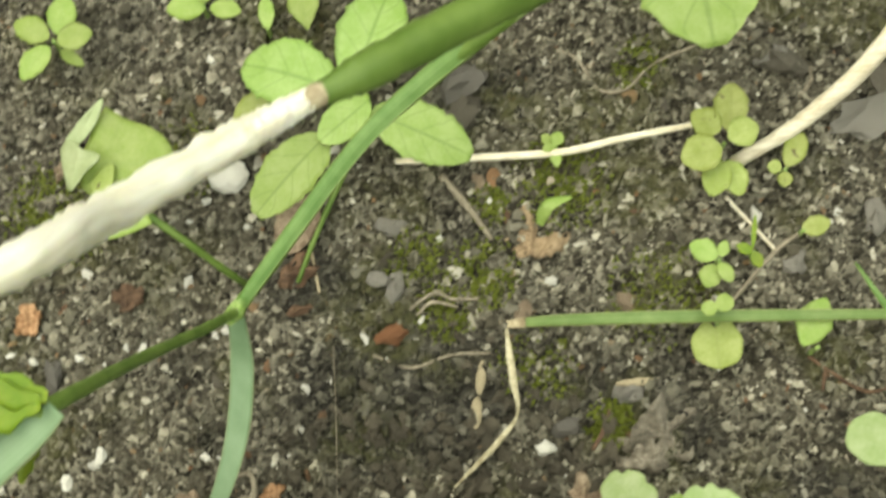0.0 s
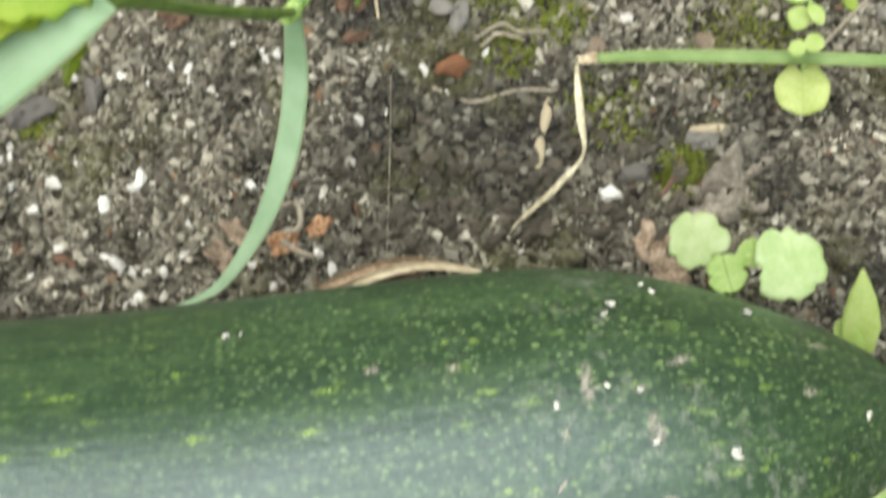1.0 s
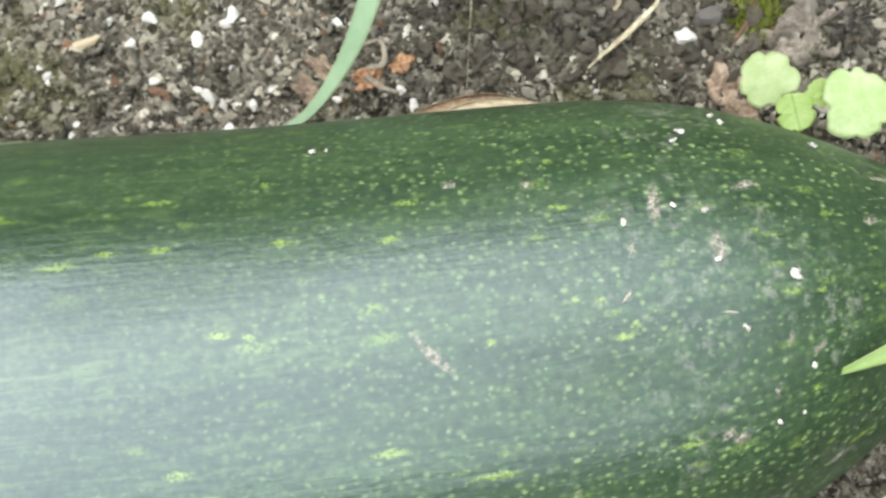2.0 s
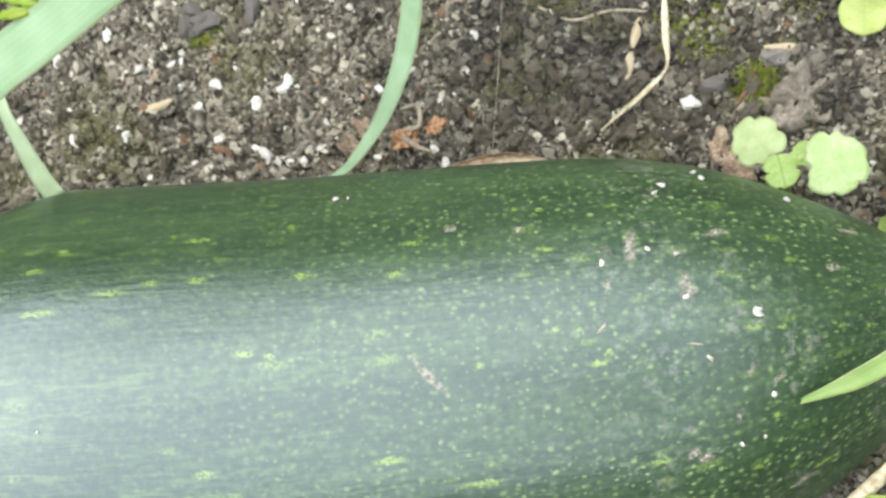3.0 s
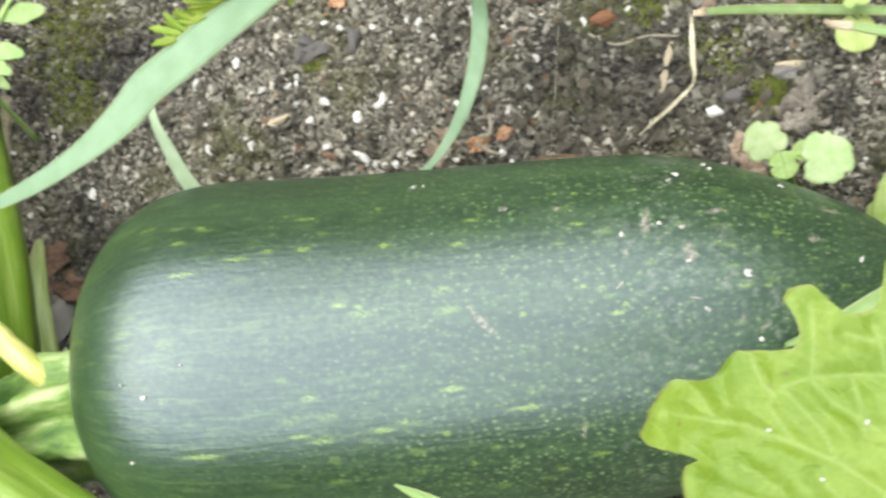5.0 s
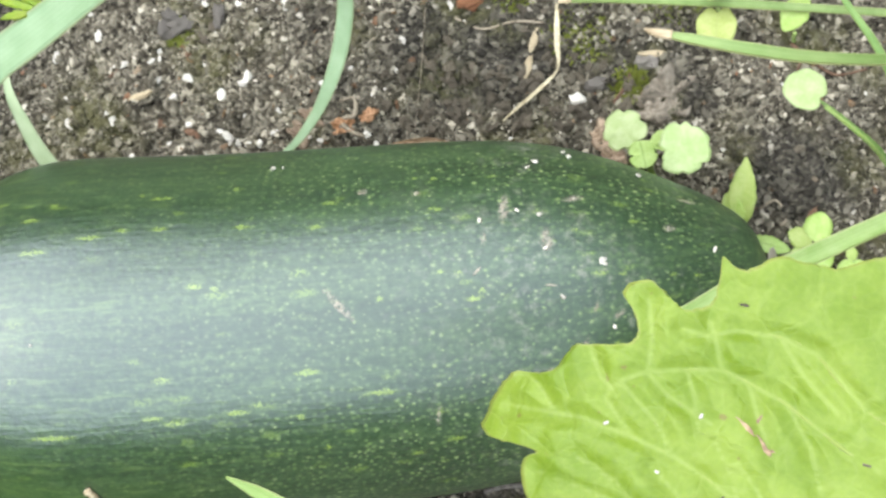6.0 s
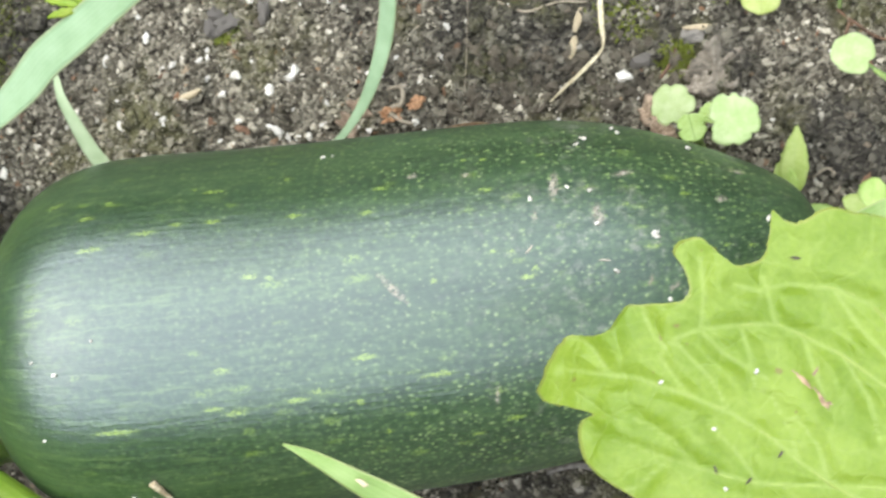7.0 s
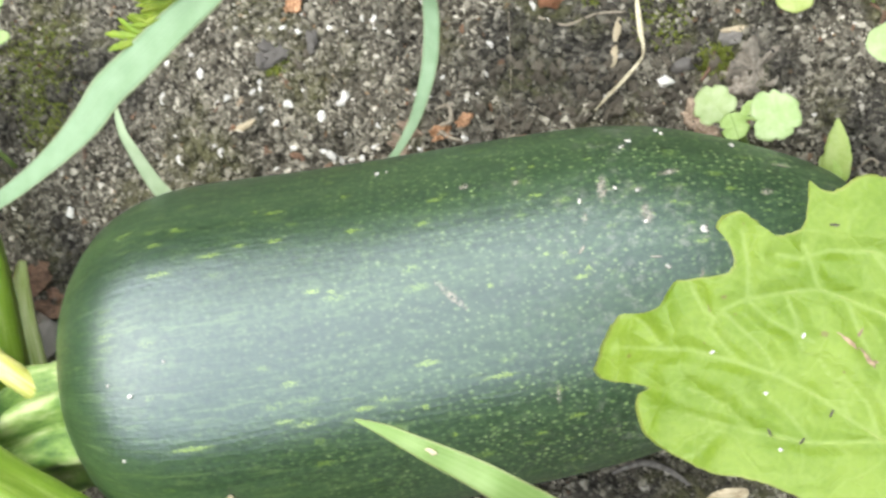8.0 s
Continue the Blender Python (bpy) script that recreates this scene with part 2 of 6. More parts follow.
BIGLEAF = big_leaf_material()
PALEVEIN = leaf_material("leaf_vein", (0.245, 0.340, 0.050), (0.315, 0.405, 0.100), (0.30, 0.39, 0.08), 0.35, 0, rough=0.45)
YELLOWGREEN = leaf_material("yellow_green_leaf", (0.187, 0.288, 0.022), (0.302, 0.374, 0.043), (0.144, 0.245, 0.022), 0.35, 5)
PALELEAF = leaf_material("pale_seedling_leaf", (0.33, 0.45, 0.16), (0.47, 0.56, 0.28), (0.40, 0.50, 0.20), 0.34, 3, vein_amount=0.25)
FROND = leaf_material("frond_leaf", (0.25, 0.39, 0.10), (0.38, 0.50, 0.19), (0.30, 0.42, 0.12), 0.3, 5, vein_amount=0.3)


def blade_material(name, deep, pale, edge, lines=6.0, rough=0.45):
    m, nt, b = material(name)
    uv = nt.nodes.new("ShaderNodeUVMap").outputs[0]
    sep = add(nt, "ShaderNodeSeparateXYZ", {0: uv})
    v = sep.outputs[1]
    rib = math_node(nt, "ADD", 0.5, math_node(nt, "MULTIPLY", math_node(nt, "SINE", math_node(nt, "MULTIPLY", v, lines * 6.2832)), 0.5))
    p = position(nt)
    blot = noise_tex(nt, p, 120, 4).outputs[0]
    base = mix_col(nt, math_node(nt, "ADD", math_node(nt, "MULTIPLY", rib, 0.18), math_node(nt, "MULTIPLY", step(nt, blot, 0.3, 0.7), 0.75)), deep, pale)
    av = math_node(nt, "ABSOLUTE", math_node(nt, "SUBTRACT", math_node(nt, "MULTIPLY", v, 2.0), 1.0))
    base = mix_col(nt, math_node(nt, "MULTIPLY", step(nt, av, 0.86, 0.99), 0.6), base, edge)
    nt.links.new(base, b.inputs["Base Color"])
    b.inputs["Roughness"].default_value = rough
    b.inputs["Specular IOR Level"].default_value = 0.4
    bump(nt, b, rib, 0.12, 0.0003)
    tr = add(nt, "ShaderNodeBsdfTranslucent", {"Color": base})
    mx = add(nt, "ShaderNodeMixShader", {0: 0.32, 1: b.outputs[0], 2: tr.outputs[0]})
    nt.links.new(mx.outputs[0], nt.nodes["Material Output"].inputs[0])
    return m


GLAUCOUS = blade_material("glaucous_grass", (0.225, 0.345, 0.185), (0.295, 0.420, 0.245), (0.38, 0.38, 0.21), 9)
GREENBLADE = blade_material("green_grass", (0.135, 0.265, 0.062), (0.235, 0.375, 0.115), (0.36, 0.40, 0.14), 4)
CULM = blade_material("green_culm", (0.115, 0.20, 0.035), (0.22, 0.32, 0.075), (0.20, 0.30, 0.07), 5, 0.45)
LIMEBLADE = blade_material("lime_grass", (0.215, 0.335, 0.085), (0.320, 0.430, 0.160), (0.42, 0.42, 0.20), 5)
PALEBLADE = blade_material("pale_grass", (0.34, 0.44, 0.24), (0.46, 0.55, 0.34), (0.52, 0.55, 0.36), 6)
FLATBLADE = blade_material("yellowing_grass", (0.165, 0.265, 0.070), (0.270, 0.365, 0.130), (0.46, 0.45, 0.20), 3)


def stalk_material(name, deep, pale, streak, rough=0.4, grain=(4.0, 26.0), relief=0.5):
    m, nt, b = material(name)
    uv = nt.nodes.new("ShaderNodeUVMap").outputs[0]
    st = add(nt, "ShaderNodeMapping", {"Vector": uv, "Scale": (*grain, 1.0)}).outputs[0]
    n = noise_tex(nt, st, 1.0, 5, 0.6).outputs[0]
    hair = noise_tex(nt, position(nt), 1500, 2).outputs[0]
    base = ramp(nt, n, [(0.37, deep), (0.50, pale), (0.62, streak)])
    base = mix_col(nt, math_node(nt, "MULTIPLY", step(nt, hair, 0.62, 0.7), 0.25), base, (0.6, 0.66, 0.35))
    nt.links.new(base, b.inputs["Base Color"])
    b.inputs["Roughness"].default_value = rough
    b.inputs["Subsurface Weight"].default_value = 0.15
    b.inputs["Subsurface Radius"].default_value = (0.004, 0.006, 0.001)
    bump(nt, b, math_node(nt, "ADD", n, math_node(nt, "MULTIPLY", hair, 0.4)), relief, 0.001)
    return m


PEDUNCLE = stalk_material("fruit_stalk_skin", (0.045, 0.110, 0.016), (0.165, 0.265, 0.055), (0.38, 0.43, 0.19), 0.55, (2.5, 20.0))
LEAFSTALK = stalk_material("leaf_stalk_skin", (0.105, 0.190, 0.010), (0.150, 0.245, 0.016), (0.215, 0.305, 0.050), 0.5)
STALKBACK = stalk_material("old_stalk_skin", (0.28, 0.36, 0.08), (0.40, 0.48, 0.17), (0.52, 0.56, 0.28))
YELLOWSTALK = stalk_material("yellow_stalk_skin", (0.46, 0.46, 0.08), (0.60, 0.58, 0.16), (0.66, 0.62, 0.26))
WEEDSTEM = stalk_material("weed_stem_skin", (0.16, 0.30, 0.05), (0.30, 0.44, 0.11), (0.42, 0.50, 0.20))
WHITESTALK = stalk_material("blanched_stem_skin", (0.62, 0.57, 0.43), (0.74, 0.70, 0.56), (0.82, 0.79, 0.68), 0.75, (9.0, 7.0), 0.2)


LONG_FLECKS = [(-0.0748, 46, 0.0060), (-0.0615, 56, 0.0051), (-0.0589, 68, 0.0085), (-0.0409, 64, 0.0077), (-0.0300, 62, 0.0043), (-0.0183, 49, 0.0068), (-0.0546, 50, 0.0034), (-0.0059, 81, 0.0048), (0.0094, 63, 0.0051),
    (0.0389, 56, 0.0051), (0.0335, 65, 0.0041), (0.0735, 62, 0.0048), (-0.0181, 62, 0.0051), (0.0829, 92, 0.0051), (-0.0178, 107, 0.0051), (0.0281, 108, 0.0077), (0.0053, 118, 0.0068), (-0.0220, 118, 0.0051),
    (-0.0149, 120, 0.0068), (0.0503, 116, 0.0102), (0.0719, 136, 0.0058), (0.0599, 140, 0.0041), (-0.0538, 122, 0.0136), (0.0069, 46, 0.0031), (0.1238, 89, 0.0049), (0.0948, 118, 0.0063), (0.1390, 139, 0.0063),
    (0.1389, 69, 0.0035)]
ROUND_FLECKS = [(-0.0254, 47), (0.0005, 82), (0.0729, 83), (0.0786, 84), (0.0855, 90), (0.0528, 89), (0.0118, 116), (0.0320, 133), (0.0247, 121), (0.0740, 48), (0.0673, 47), (0.1312, 90), (0.1202, 128), (0.1298, 133),
    (0.1181, 73), (0.1261, 114), (0.1568, 95), (0.1484, 93)]
# corky scars: along the fruit, angle round it, length, width, turn in degrees from the fruit's length
SCARS = [(0.0959, 64, 0.0110, 0.0026, 80), (0.1083, 76, 0.0075, 0.0036, 85), (0.1197, 60, 0.0068, 0.0024, 15), (0.0879, 74, 0.0050, 0.0014, 85), (0.0396, 89.6, 0.0120, 0.0022, -52), (0.0496, 52, 0.0030, 0.0022, 20),
    (0.0676, 55, 0.0030, 0.0024, 60), (0.0677, 126, 0.0065, 0.0014, 80), (0.1209, 100, 0.0038, 0.0014, 70), (0.1281, 104, 0.0038, 0.0018, 30), (0.1162, 111, 0.0034, 0.0012, 80), (0.1036, 118, 0.0032, 0.0024, 40),
    (0.1063, 120, 0.0036, 0.0026, 10), (0.1603, 49, 0.0060, 0.0030, 20), (0.1507, 71, 0.0042, 0.0030, 50), (0.1333, 142, 0.0060, 0.0028, 5)]


def rind_v(deg):
    return (radians(deg) / 6.2832 - 0.25) * 0.41


def marrow_material():
    """Dark waxy rind: a few broad flecks, round pale dots all over, drawn out into streaks towards the stalk, corky scars and dust."""
    m, nt, b = material("marrow_rind")
    uv = nt.nodes.new("ShaderNodeUVMap").outputs[0]
    u = add(nt, "ShaderNodeSeparateXYZ", {0: uv}).outputs[0]
    p = position(nt)

    def warped(scale, amount):
        off = add(nt, "ShaderNodeVectorMath", {0: noise_tex(nt, uv, scale, 3).outputs["Color"], 1: (0.5, 0.5, 0.5)}, operation="SUBTRACT").outputs[0]
        return add(nt, "ShaderNodeVectorMath", {0: uv, 1: add(nt, "ShaderNodeVectorMath", {0: off, "Scale": amount}, operation="SCALE").outputs[0]}, operation="ADD").outputs[0]

    wuv, ragged = warped(260, 0.0016), warped(900, 0.0030)

    def stretched(scale_u, scale_v, detail=4, rough=0.6):
        return noise_tex(nt, add(nt, "ShaderNodeMapping", {"Vector": wuv, "Scale": (scale_u, scale_v, 1.0)}).outputs[0], 1.0, detail, rough).outputs[0]

    def dots(scale_u, scale_v, keep, lo, hi):
        mp = add(nt, "ShaderNodeMapping", {"Vector": wuv, "Scale": (scale_u, scale_v, 1.0)}).outputs[0]
        vo = add(nt, "ShaderNodeTexVoronoi", {"Vector": mp, "Scale": 1.0, "Randomness": 1.0}, voronoi_dimensions="2D")
        rnd = add(nt, "ShaderNodeSeparateColor", {0: vo.outputs["Color"]})
        live = math_node(nt, "LESS_THAN", rnd.outputs[0], keep)
        d = math_node(nt, "DIVIDE", vo.outputs["Distance"], math_node(nt, "ADD", 0.45, math_node(nt, "MULTIPLY", rnd.outputs[1], 0.55)))
        return math_node(nt, "MULTIPLY", live, math_node(nt, "SUBTRACT", 1.0, step(nt, d, lo, hi))), rnd.outputs[2]

    def spot(at, size, turn, where):
        """Distance from the middle of an oval mark, 1 at its rim."""
        rel = add(nt, "ShaderNodeVectorMath", {0: where, 1: (*at, 0)}, operation="SUBTRACT").outputs[0]
        c, s = math.cos(turn), math.sin(turn)
        along = add(nt, "ShaderNodeVectorMath", {0: rel, 1: (2 * c / size[0], 2 * s / size[0], 0)}, operation="DOT_PRODUCT").outputs["Value"]
        across = add(nt, "ShaderNodeVectorMath", {0: rel, 1: (-2 * s / size[1], 2 * c / size[1], 0)}, operation="DOT_PRODUCT").outputs["Value"]
        return add(nt, "ShaderNodeVectorMath", {0: add(nt, "ShaderNodeCombineXYZ", {0: along, 1: across}).outputs[0]}, operation="LENGTH").outputs["Value"]

    marks = 9.0
    for x, deg, ln in LONG_FLECKS:
        marks = math_node(nt, "MINIMUM", marks, spot((x, rind_v(deg)), (ln * 1.15, 0.0019), 0.0, ragged))
    for x, deg in ROUND_FLECKS:
        marks = math_node(nt, "MINIMUM", marks, spot((x, rind_v(deg)), (0.0026, 0.0020), 0.0, ragged))
    marks = math_node(nt, "MULTIPLY", math_node(nt, "SUBTRACT", 1.0, step(nt, marks, 0.30, 1.35)), step(nt, noise_tex(nt, wuv, 1100, 3).outputs[0], 0.30, 0.62))
    scar = 9.0
    for x, deg, ln, wd, turn in SCARS:
        scar = math_node(nt, "MINIMUM", scar, spot((x, rind_v(deg)), (ln * 1.2, wd * 1.2), radians(-turn), ragged))
    scar = math_node(nt, "SUBTRACT", 1.0, step(nt, scar, 0.35, 1.3))

    along = step(nt, u, -0.07, 0.06)
    tip = step(nt, u, 0.03, 0.13)
    # dot colour is kept fainter on top, as if washed out by the sheen
    flank = step(nt, math_node(nt, "ABSOLUTE", add(nt, "ShaderNodeSeparateXYZ", {0: uv}).outputs[1]), 0.022, 0.046)
    clump = math_node(nt, "ADD", 0.45, math_node(nt, "MULTIPLY", step(nt, noise_tex(nt, uv, 80, 3).outputs[0], 0.36, 0.60), 0.55))
    fine, _ = dots(330, 390, 0.75, 0.10, 0.42)
    pale, tone = dots(255, 300, 0.52, 0.08, 0.31)
    blot, _ = dots(75, 190, 0.20, 0.12, 0.42)
    rows = step(nt, stretched(5.0, 75.0, 2), 0.40, 0.58)
    streak = math_node(nt, "MULTIPLY", step(nt, stretched(75.0, 480.0, 4, 0.65), 0.50, 0.64), math_node(nt, "SUBTRACT", 1.0, math_node(nt, "MULTIPLY", along, 0.7)))
    streak = math_node(nt, "MULTIPLY", streak, math_node(nt, "ADD", 0.35, math_node(nt, "MULTIPLY", rows, 0.65)))
    fine = math_node(nt, "MULTIPLY", fine, math_node(nt, "MULTIPLY", math_node(nt, "ADD", 0.25, math_node(nt, "MULTIPLY", along, 0.75)), clump))
    pale = math_node(nt, "MULTIPLY", pale, math_node(nt, "ADD", math_node(nt, "MULTIPLY", math_node(nt, "ADD", 0.20, math_node(nt, "MULTIPLY", along, 0.6)), clump), math_node(nt, "MULTIPLY", tip, 0.35)))
    blot = math_node(nt, "MULTIPLY", math_node(nt, "MULTIPLY", blot, step(nt, noise_tex(nt, wuv, 900, 2).outputs[0], 0.38, 0.56)), math_node(nt, "ADD", 0.3, math_node(nt, "MULTIPLY", rows, 0.5)))

    mott = noise_tex(nt, p, 420, 5, 0.6).outputs[0]
    band = stretched(6.0, 60.0, 3)
    hair = stretched(40.0, 900.0, 3)
    mixed = math_node(nt, "ADD", math_node(nt, "MULTIPLY", mott, 0.45), math_node(nt, "ADD", math_node(nt, "MULTIPLY", band, 0.35), math_node(nt, "MULTIPLY", hair, 0.20)))
    base = ramp(nt, mixed, [(0.36, (0.008, 0.025, 0.007)), (0.5, (0.022, 0.051, 0.0165)), (0.64, (0.053, 0.098, 0.034))])
    base = mix_col(nt, math_node(nt, "MULTIPLY", streak, 0.42, True), base, (0.125, 0.195, 0.055))
    base = mix_col(nt, math_node(nt, "MULTIPLY", fine, math_node(nt, "ADD", 0.56, math_node(nt, "MULTIPLY", flank, 0.40)), True), base, (0.110, 0.172, 0.060))
    base = mix_col(nt, math_node(nt, "MULTIPLY", pale, math_node(nt, "ADD", 0.64, math_node(nt, "MULTIPLY", flank, 0.45)), True), base, mix_col(nt, tone, (0.150, 0.235, 0.065), (0.235, 0.310, 0.125)))
    base = mix_col(nt, math_node(nt, "MULTIPLY", blot, 0.6, True), base, (0.19, 0.29, 0.045))
    base = mix_col(nt, math_node(nt, "MULTIPLY", marks, 0.90, True), base, (0.230, 0.330, 0.050))
    dust = math_node(nt, "MULTIPLY", step(nt, noise_tex(nt, p, 260, 5, 0.7).outputs[0], 0.50, 0.68), math_node(nt, "MULTIPLY", tip, step(nt, noise_tex(nt, p, 34, 3).outputs[0], 0.40, 0.60)))
    base = mix_col(nt, math_node(nt, "MULTIPLY", dust, 0.50), base, (0.27, 0.27, 0.215))
    cork = math_node(nt, "MULTIPLY", scar, step(nt, noise_tex(nt, p, 700, 4, 0.7).outputs[0], 0.36, 0.58))
    base = mix_col(nt, math_node(nt, "MULTIPLY", cork, 0.85), base, ramp(nt, noise_tex(nt, p, 1300, 2).outputs[0], [(0.35, (0.19, 0.155, 0.115)), (0.65, (0.46, 0.41, 0.34))]))
    nt.links.new(base, b.inputs["Base Color"])
    smear = stretched(32.0, 170.0, 5, 0.62)
    worn = math_node(nt, "ADD", math_node(nt, "MULTIPLY", dust, 0.25), math_node(nt, "MULTIPLY", cork, 0.35))
    rough = math_node(nt, "ADD", math_node(nt, "ADD", 0.25, math_node(nt, "MULTIPLY", smear, 0.24)), math_node(nt, "ADD", worn, math_node(nt, "MULTIPLY", along, 0.10)))
    nt.links.new(rough, b.inputs["Roughness"])
    b.inputs["Specular IOR Level"].default_value = 0.35
    hgt = math_node(nt, "ADD", math_node(nt, "MULTIPLY", noise_tex(nt, p, 520, 3).outputs[0], 0.6), math_node(nt, "MULTIPLY", math_node(nt, "ADD", pale, cork), 0.25))
    hn = bump(nt, b, math_node(nt, "ADD", hgt, math_node(nt, "ADD", math_node(nt, "MULTIPLY", smear, 1.0), math_node(nt, "MULTIPLY", hair, 0.5))), 0.34, 0.0009)
    # wax over the skin: blue sheen put in its tint, fading towards blossom end
    film = math_node(nt, "MULTIPLY", 0.083, math_node(nt, "SUBTRACT", 1.0, math_node(nt, "ADD", math_node(nt, "ADD", math_node(nt, "MULTIPLY", tip, 0.10), math_node(nt, "MULTIPLY", along, 0.20)), math_node(nt, "MULTIPLY", cork, 0.6))))
    wax = add(nt, "ShaderNodeBsdfGlossy", {"Color": (0.82, 0.90, 1.0, 1), "Roughness": math_node(nt, "ADD", 0.20, math_node(nt, "ADD", math_node(nt, "MULTIPLY", smear, 0.24), math_node(nt, "MULTIPLY", along, 0.06))), "Normal": hn.outputs[0]})
    mx = add(nt, "ShaderNodeMixShader", {0: film, 1: b.outputs[0], 2: wax.outputs[0]})
    nt.links.new(mx.outputs[0], nt.nodes["Material Output"].inputs[0])
    return m


RIND = marrow_material()


# ---- mesh helpers ----
ORIGIN = {}


def thing(name, base, label, category, group=""):
    ob = new(name)
    ob.location = base
    ob.empty_display_size = 0.01
    ORIGIN[ob.name] = Vector(base)
    return tagged(ob, label, category, group)


def mesh_from(name, verts, faces, uvs=None, mat=None, smooth=True):
    me = bpy.data.meshes.new(name)
    me.from_pydata([tuple(v) for v in verts], [], faces)
    if uvs is not None:
        lay = me.uv_layers.new(name="UVMap")
        idx = np.empty(len(me.loops), dtype=np.int32)
        me.loops.foreach_get("vertex_index", idx)
        lay.data.foreach_set("uv", np.asarray(uvs, dtype=np.float32)[idx].ravel())
    if smooth:
        me.polygons.foreach_set("use_smooth", [True] * len(me.polygons))
    if mat:
        me.materials.append(mat)
    me.update()
    return me


def part(name, shape, mat, parent, label=""):
    """shape: verts, faces, uvs in world metres; becomes one mesh object under a thing or a part."""
    verts, faces, uvs = shape
    root = ORIGIN[parent.name]
    ob = new(name, mesh_from(name, np.asarray(verts) - np.array(root), faces, uvs, mat))
    ob.parent = parent
    ORIGIN[ob.name] = root
    return tagged(ob, label)


def single(name, shape, mat, base, label, category, group=""):
    """A thing of one mesh, its origin at its base."""
    verts, faces, uvs = shape
    ob = new(name, mesh_from(name, np.asarray(verts) - np.array(base), faces, uvs, mat))
    ob.location = base
    ORIGIN[ob.name] = Vector(base)
    return tagged(ob, label, category, group)


def spline(ctrl, n):
    """Points along a smooth curve through the controls."""
    c = np.asarray(ctrl, float)
    c = np.vstack([2 * c[0] - c[1], c, 2 * c[-1] - c[-2]])
    out = []
    segs = len(c) - 3
    for t in np.linspace(0, segs - 1e-6, n):
        k = int(t)
        f = t - k
        a, b, d, e = c[k : k + 4]
        out.append(0.5 * (2 * b + (d - a) * f + (2 * a - 5 * b + 4 * d - e) * f * f + (3 * b - a - 3 * d + e) * f**3))
    return np.array(out)


def frames_along(p, up=(0, 0, 1)):
    t = np.gradient(p, axis=0)
    t /= np.linalg.norm(t, axis=1)[:, None]
    side = np.cross(np.asarray(up, float), t)
    side /= np.linalg.norm(side, axis=1)[:, None] + 1e-9
    return t, side, np.cross(t, side)


def tube(ctrl, radii, sides=10, n=28, ridges=0, depth=0.12, seed=1, lumpy=0.0):
    p = spline(ctrl, n)
    t, side, nor = frames_along(p)
    r = np.interp(np.linspace(0, 1, n), np.linspace(0, 1, len(radii)), radii)
    rng = np.random.RandomState(seed)
    wob = 1 + (0.008 if lumpy else 0.04) * rng.randn(n, 1)
    a = np.linspace(0, 2 * np.pi, sides, endpoint=False)
    k = 1 + (depth * np.cos(ridges * a) if ridges else 0 * a)
    ring = p[:, None] + (r[:, None] * k[None] * wob)[..., None] * (np.cos(a)[None, :, None] * side[:, None] + np.sin(a)[None, :, None] * nor[:, None])
    if lumpy:
        for i in range(n):
            for j in range(sides):
                k1 = noise.noise(Vector(ring[i, j]) * (0.9 / r[i])) + 0.5 * noise.noise(Vector(ring[i, j]) * (2.4 / r[i]))
                ring[i, j] = p[i] + (ring[i, j] - p[i]) * (1 + lumpy * k1)
    verts = list(ring.reshape(-1, 3))
    uvs = [(i / (n - 1), j / sides) for i in range(n) for j in range(sides)]
    faces = [(i * sides + j, i * sides + (j + 1) % sides, (i + 1) * sides + (j + 1) % sides, (i + 1) * sides + j) for i in range(n - 1) for j in range(sides)]
    faces = [f[::-1] for f in faces]
    for i, flip in ((0, 1), (n - 1, 0)):
        verts.append(p[i] + t[i] * r[i] * (-0.35 if i == 0 else 0.35))
        uvs.append((i / (n - 1), 0.5))
        c = len(verts) - 1
        for j in range(sides):
            f = (c, i * sides + j, i * sides + (j + 1) % sides)
            faces.append(f if flip else f[::-1])
    return verts, faces, uvs


def slab(grid, uv, thick, closed=False):
    """A sheet of n x m points given a thickness: top, underside and rim. closed: its columns run round a centre."""
    n, m = grid.shape[:2]
    du, dv = np.gradient(grid, axis=0), np.gradient(grid, axis=1)
    nor = np.cross(du, dv)
    nor /= np.linalg.norm(nor, axis=2)[..., None] + 1e-12
    if nor[..., 2].sum() < 0:
        nor = -nor
    if closed:
        grid, uv, nor, m = grid[:, :-1], uv[:, :-1], nor[:, :-1], m - 1
        nor = nor.copy()
        nor[0] = nor[1].mean(0)
    verts = list(grid.reshape(-1, 3)) + list((grid - nor * thick).reshape(-1, 3))
    uvs = list(uv.reshape(-1, 2)) * 2
    q = lambda i, j: i * m + j % m
    o = n * m
    faces = []
    cols = m if closed else m - 1
    for i in range(n - 1):
        for j in range(cols):
            f = (q(i, j), q(i + 1, j), q(i + 1, j + 1), q(i, j + 1))
            if closed and i == 0:
                f = (q(0, 0), q(1, j), q(1, j + 1))
            faces += [f, tuple(k + o for k in f[::-1])]
    if not closed:
        for i in range(n - 1):
            for j in (0, m - 1):
                faces.append((q(i, j), q(i, j) + o, q(i + 1, j) + o, q(i + 1, j)))
    for j in range(cols):
        for i in (n - 1,) if closed else (0, n - 1):
            faces.append((q(i, j), q(i, j) + o, q(i, j + 1) + o, q(i, j + 1)))
    return verts, faces, uvs


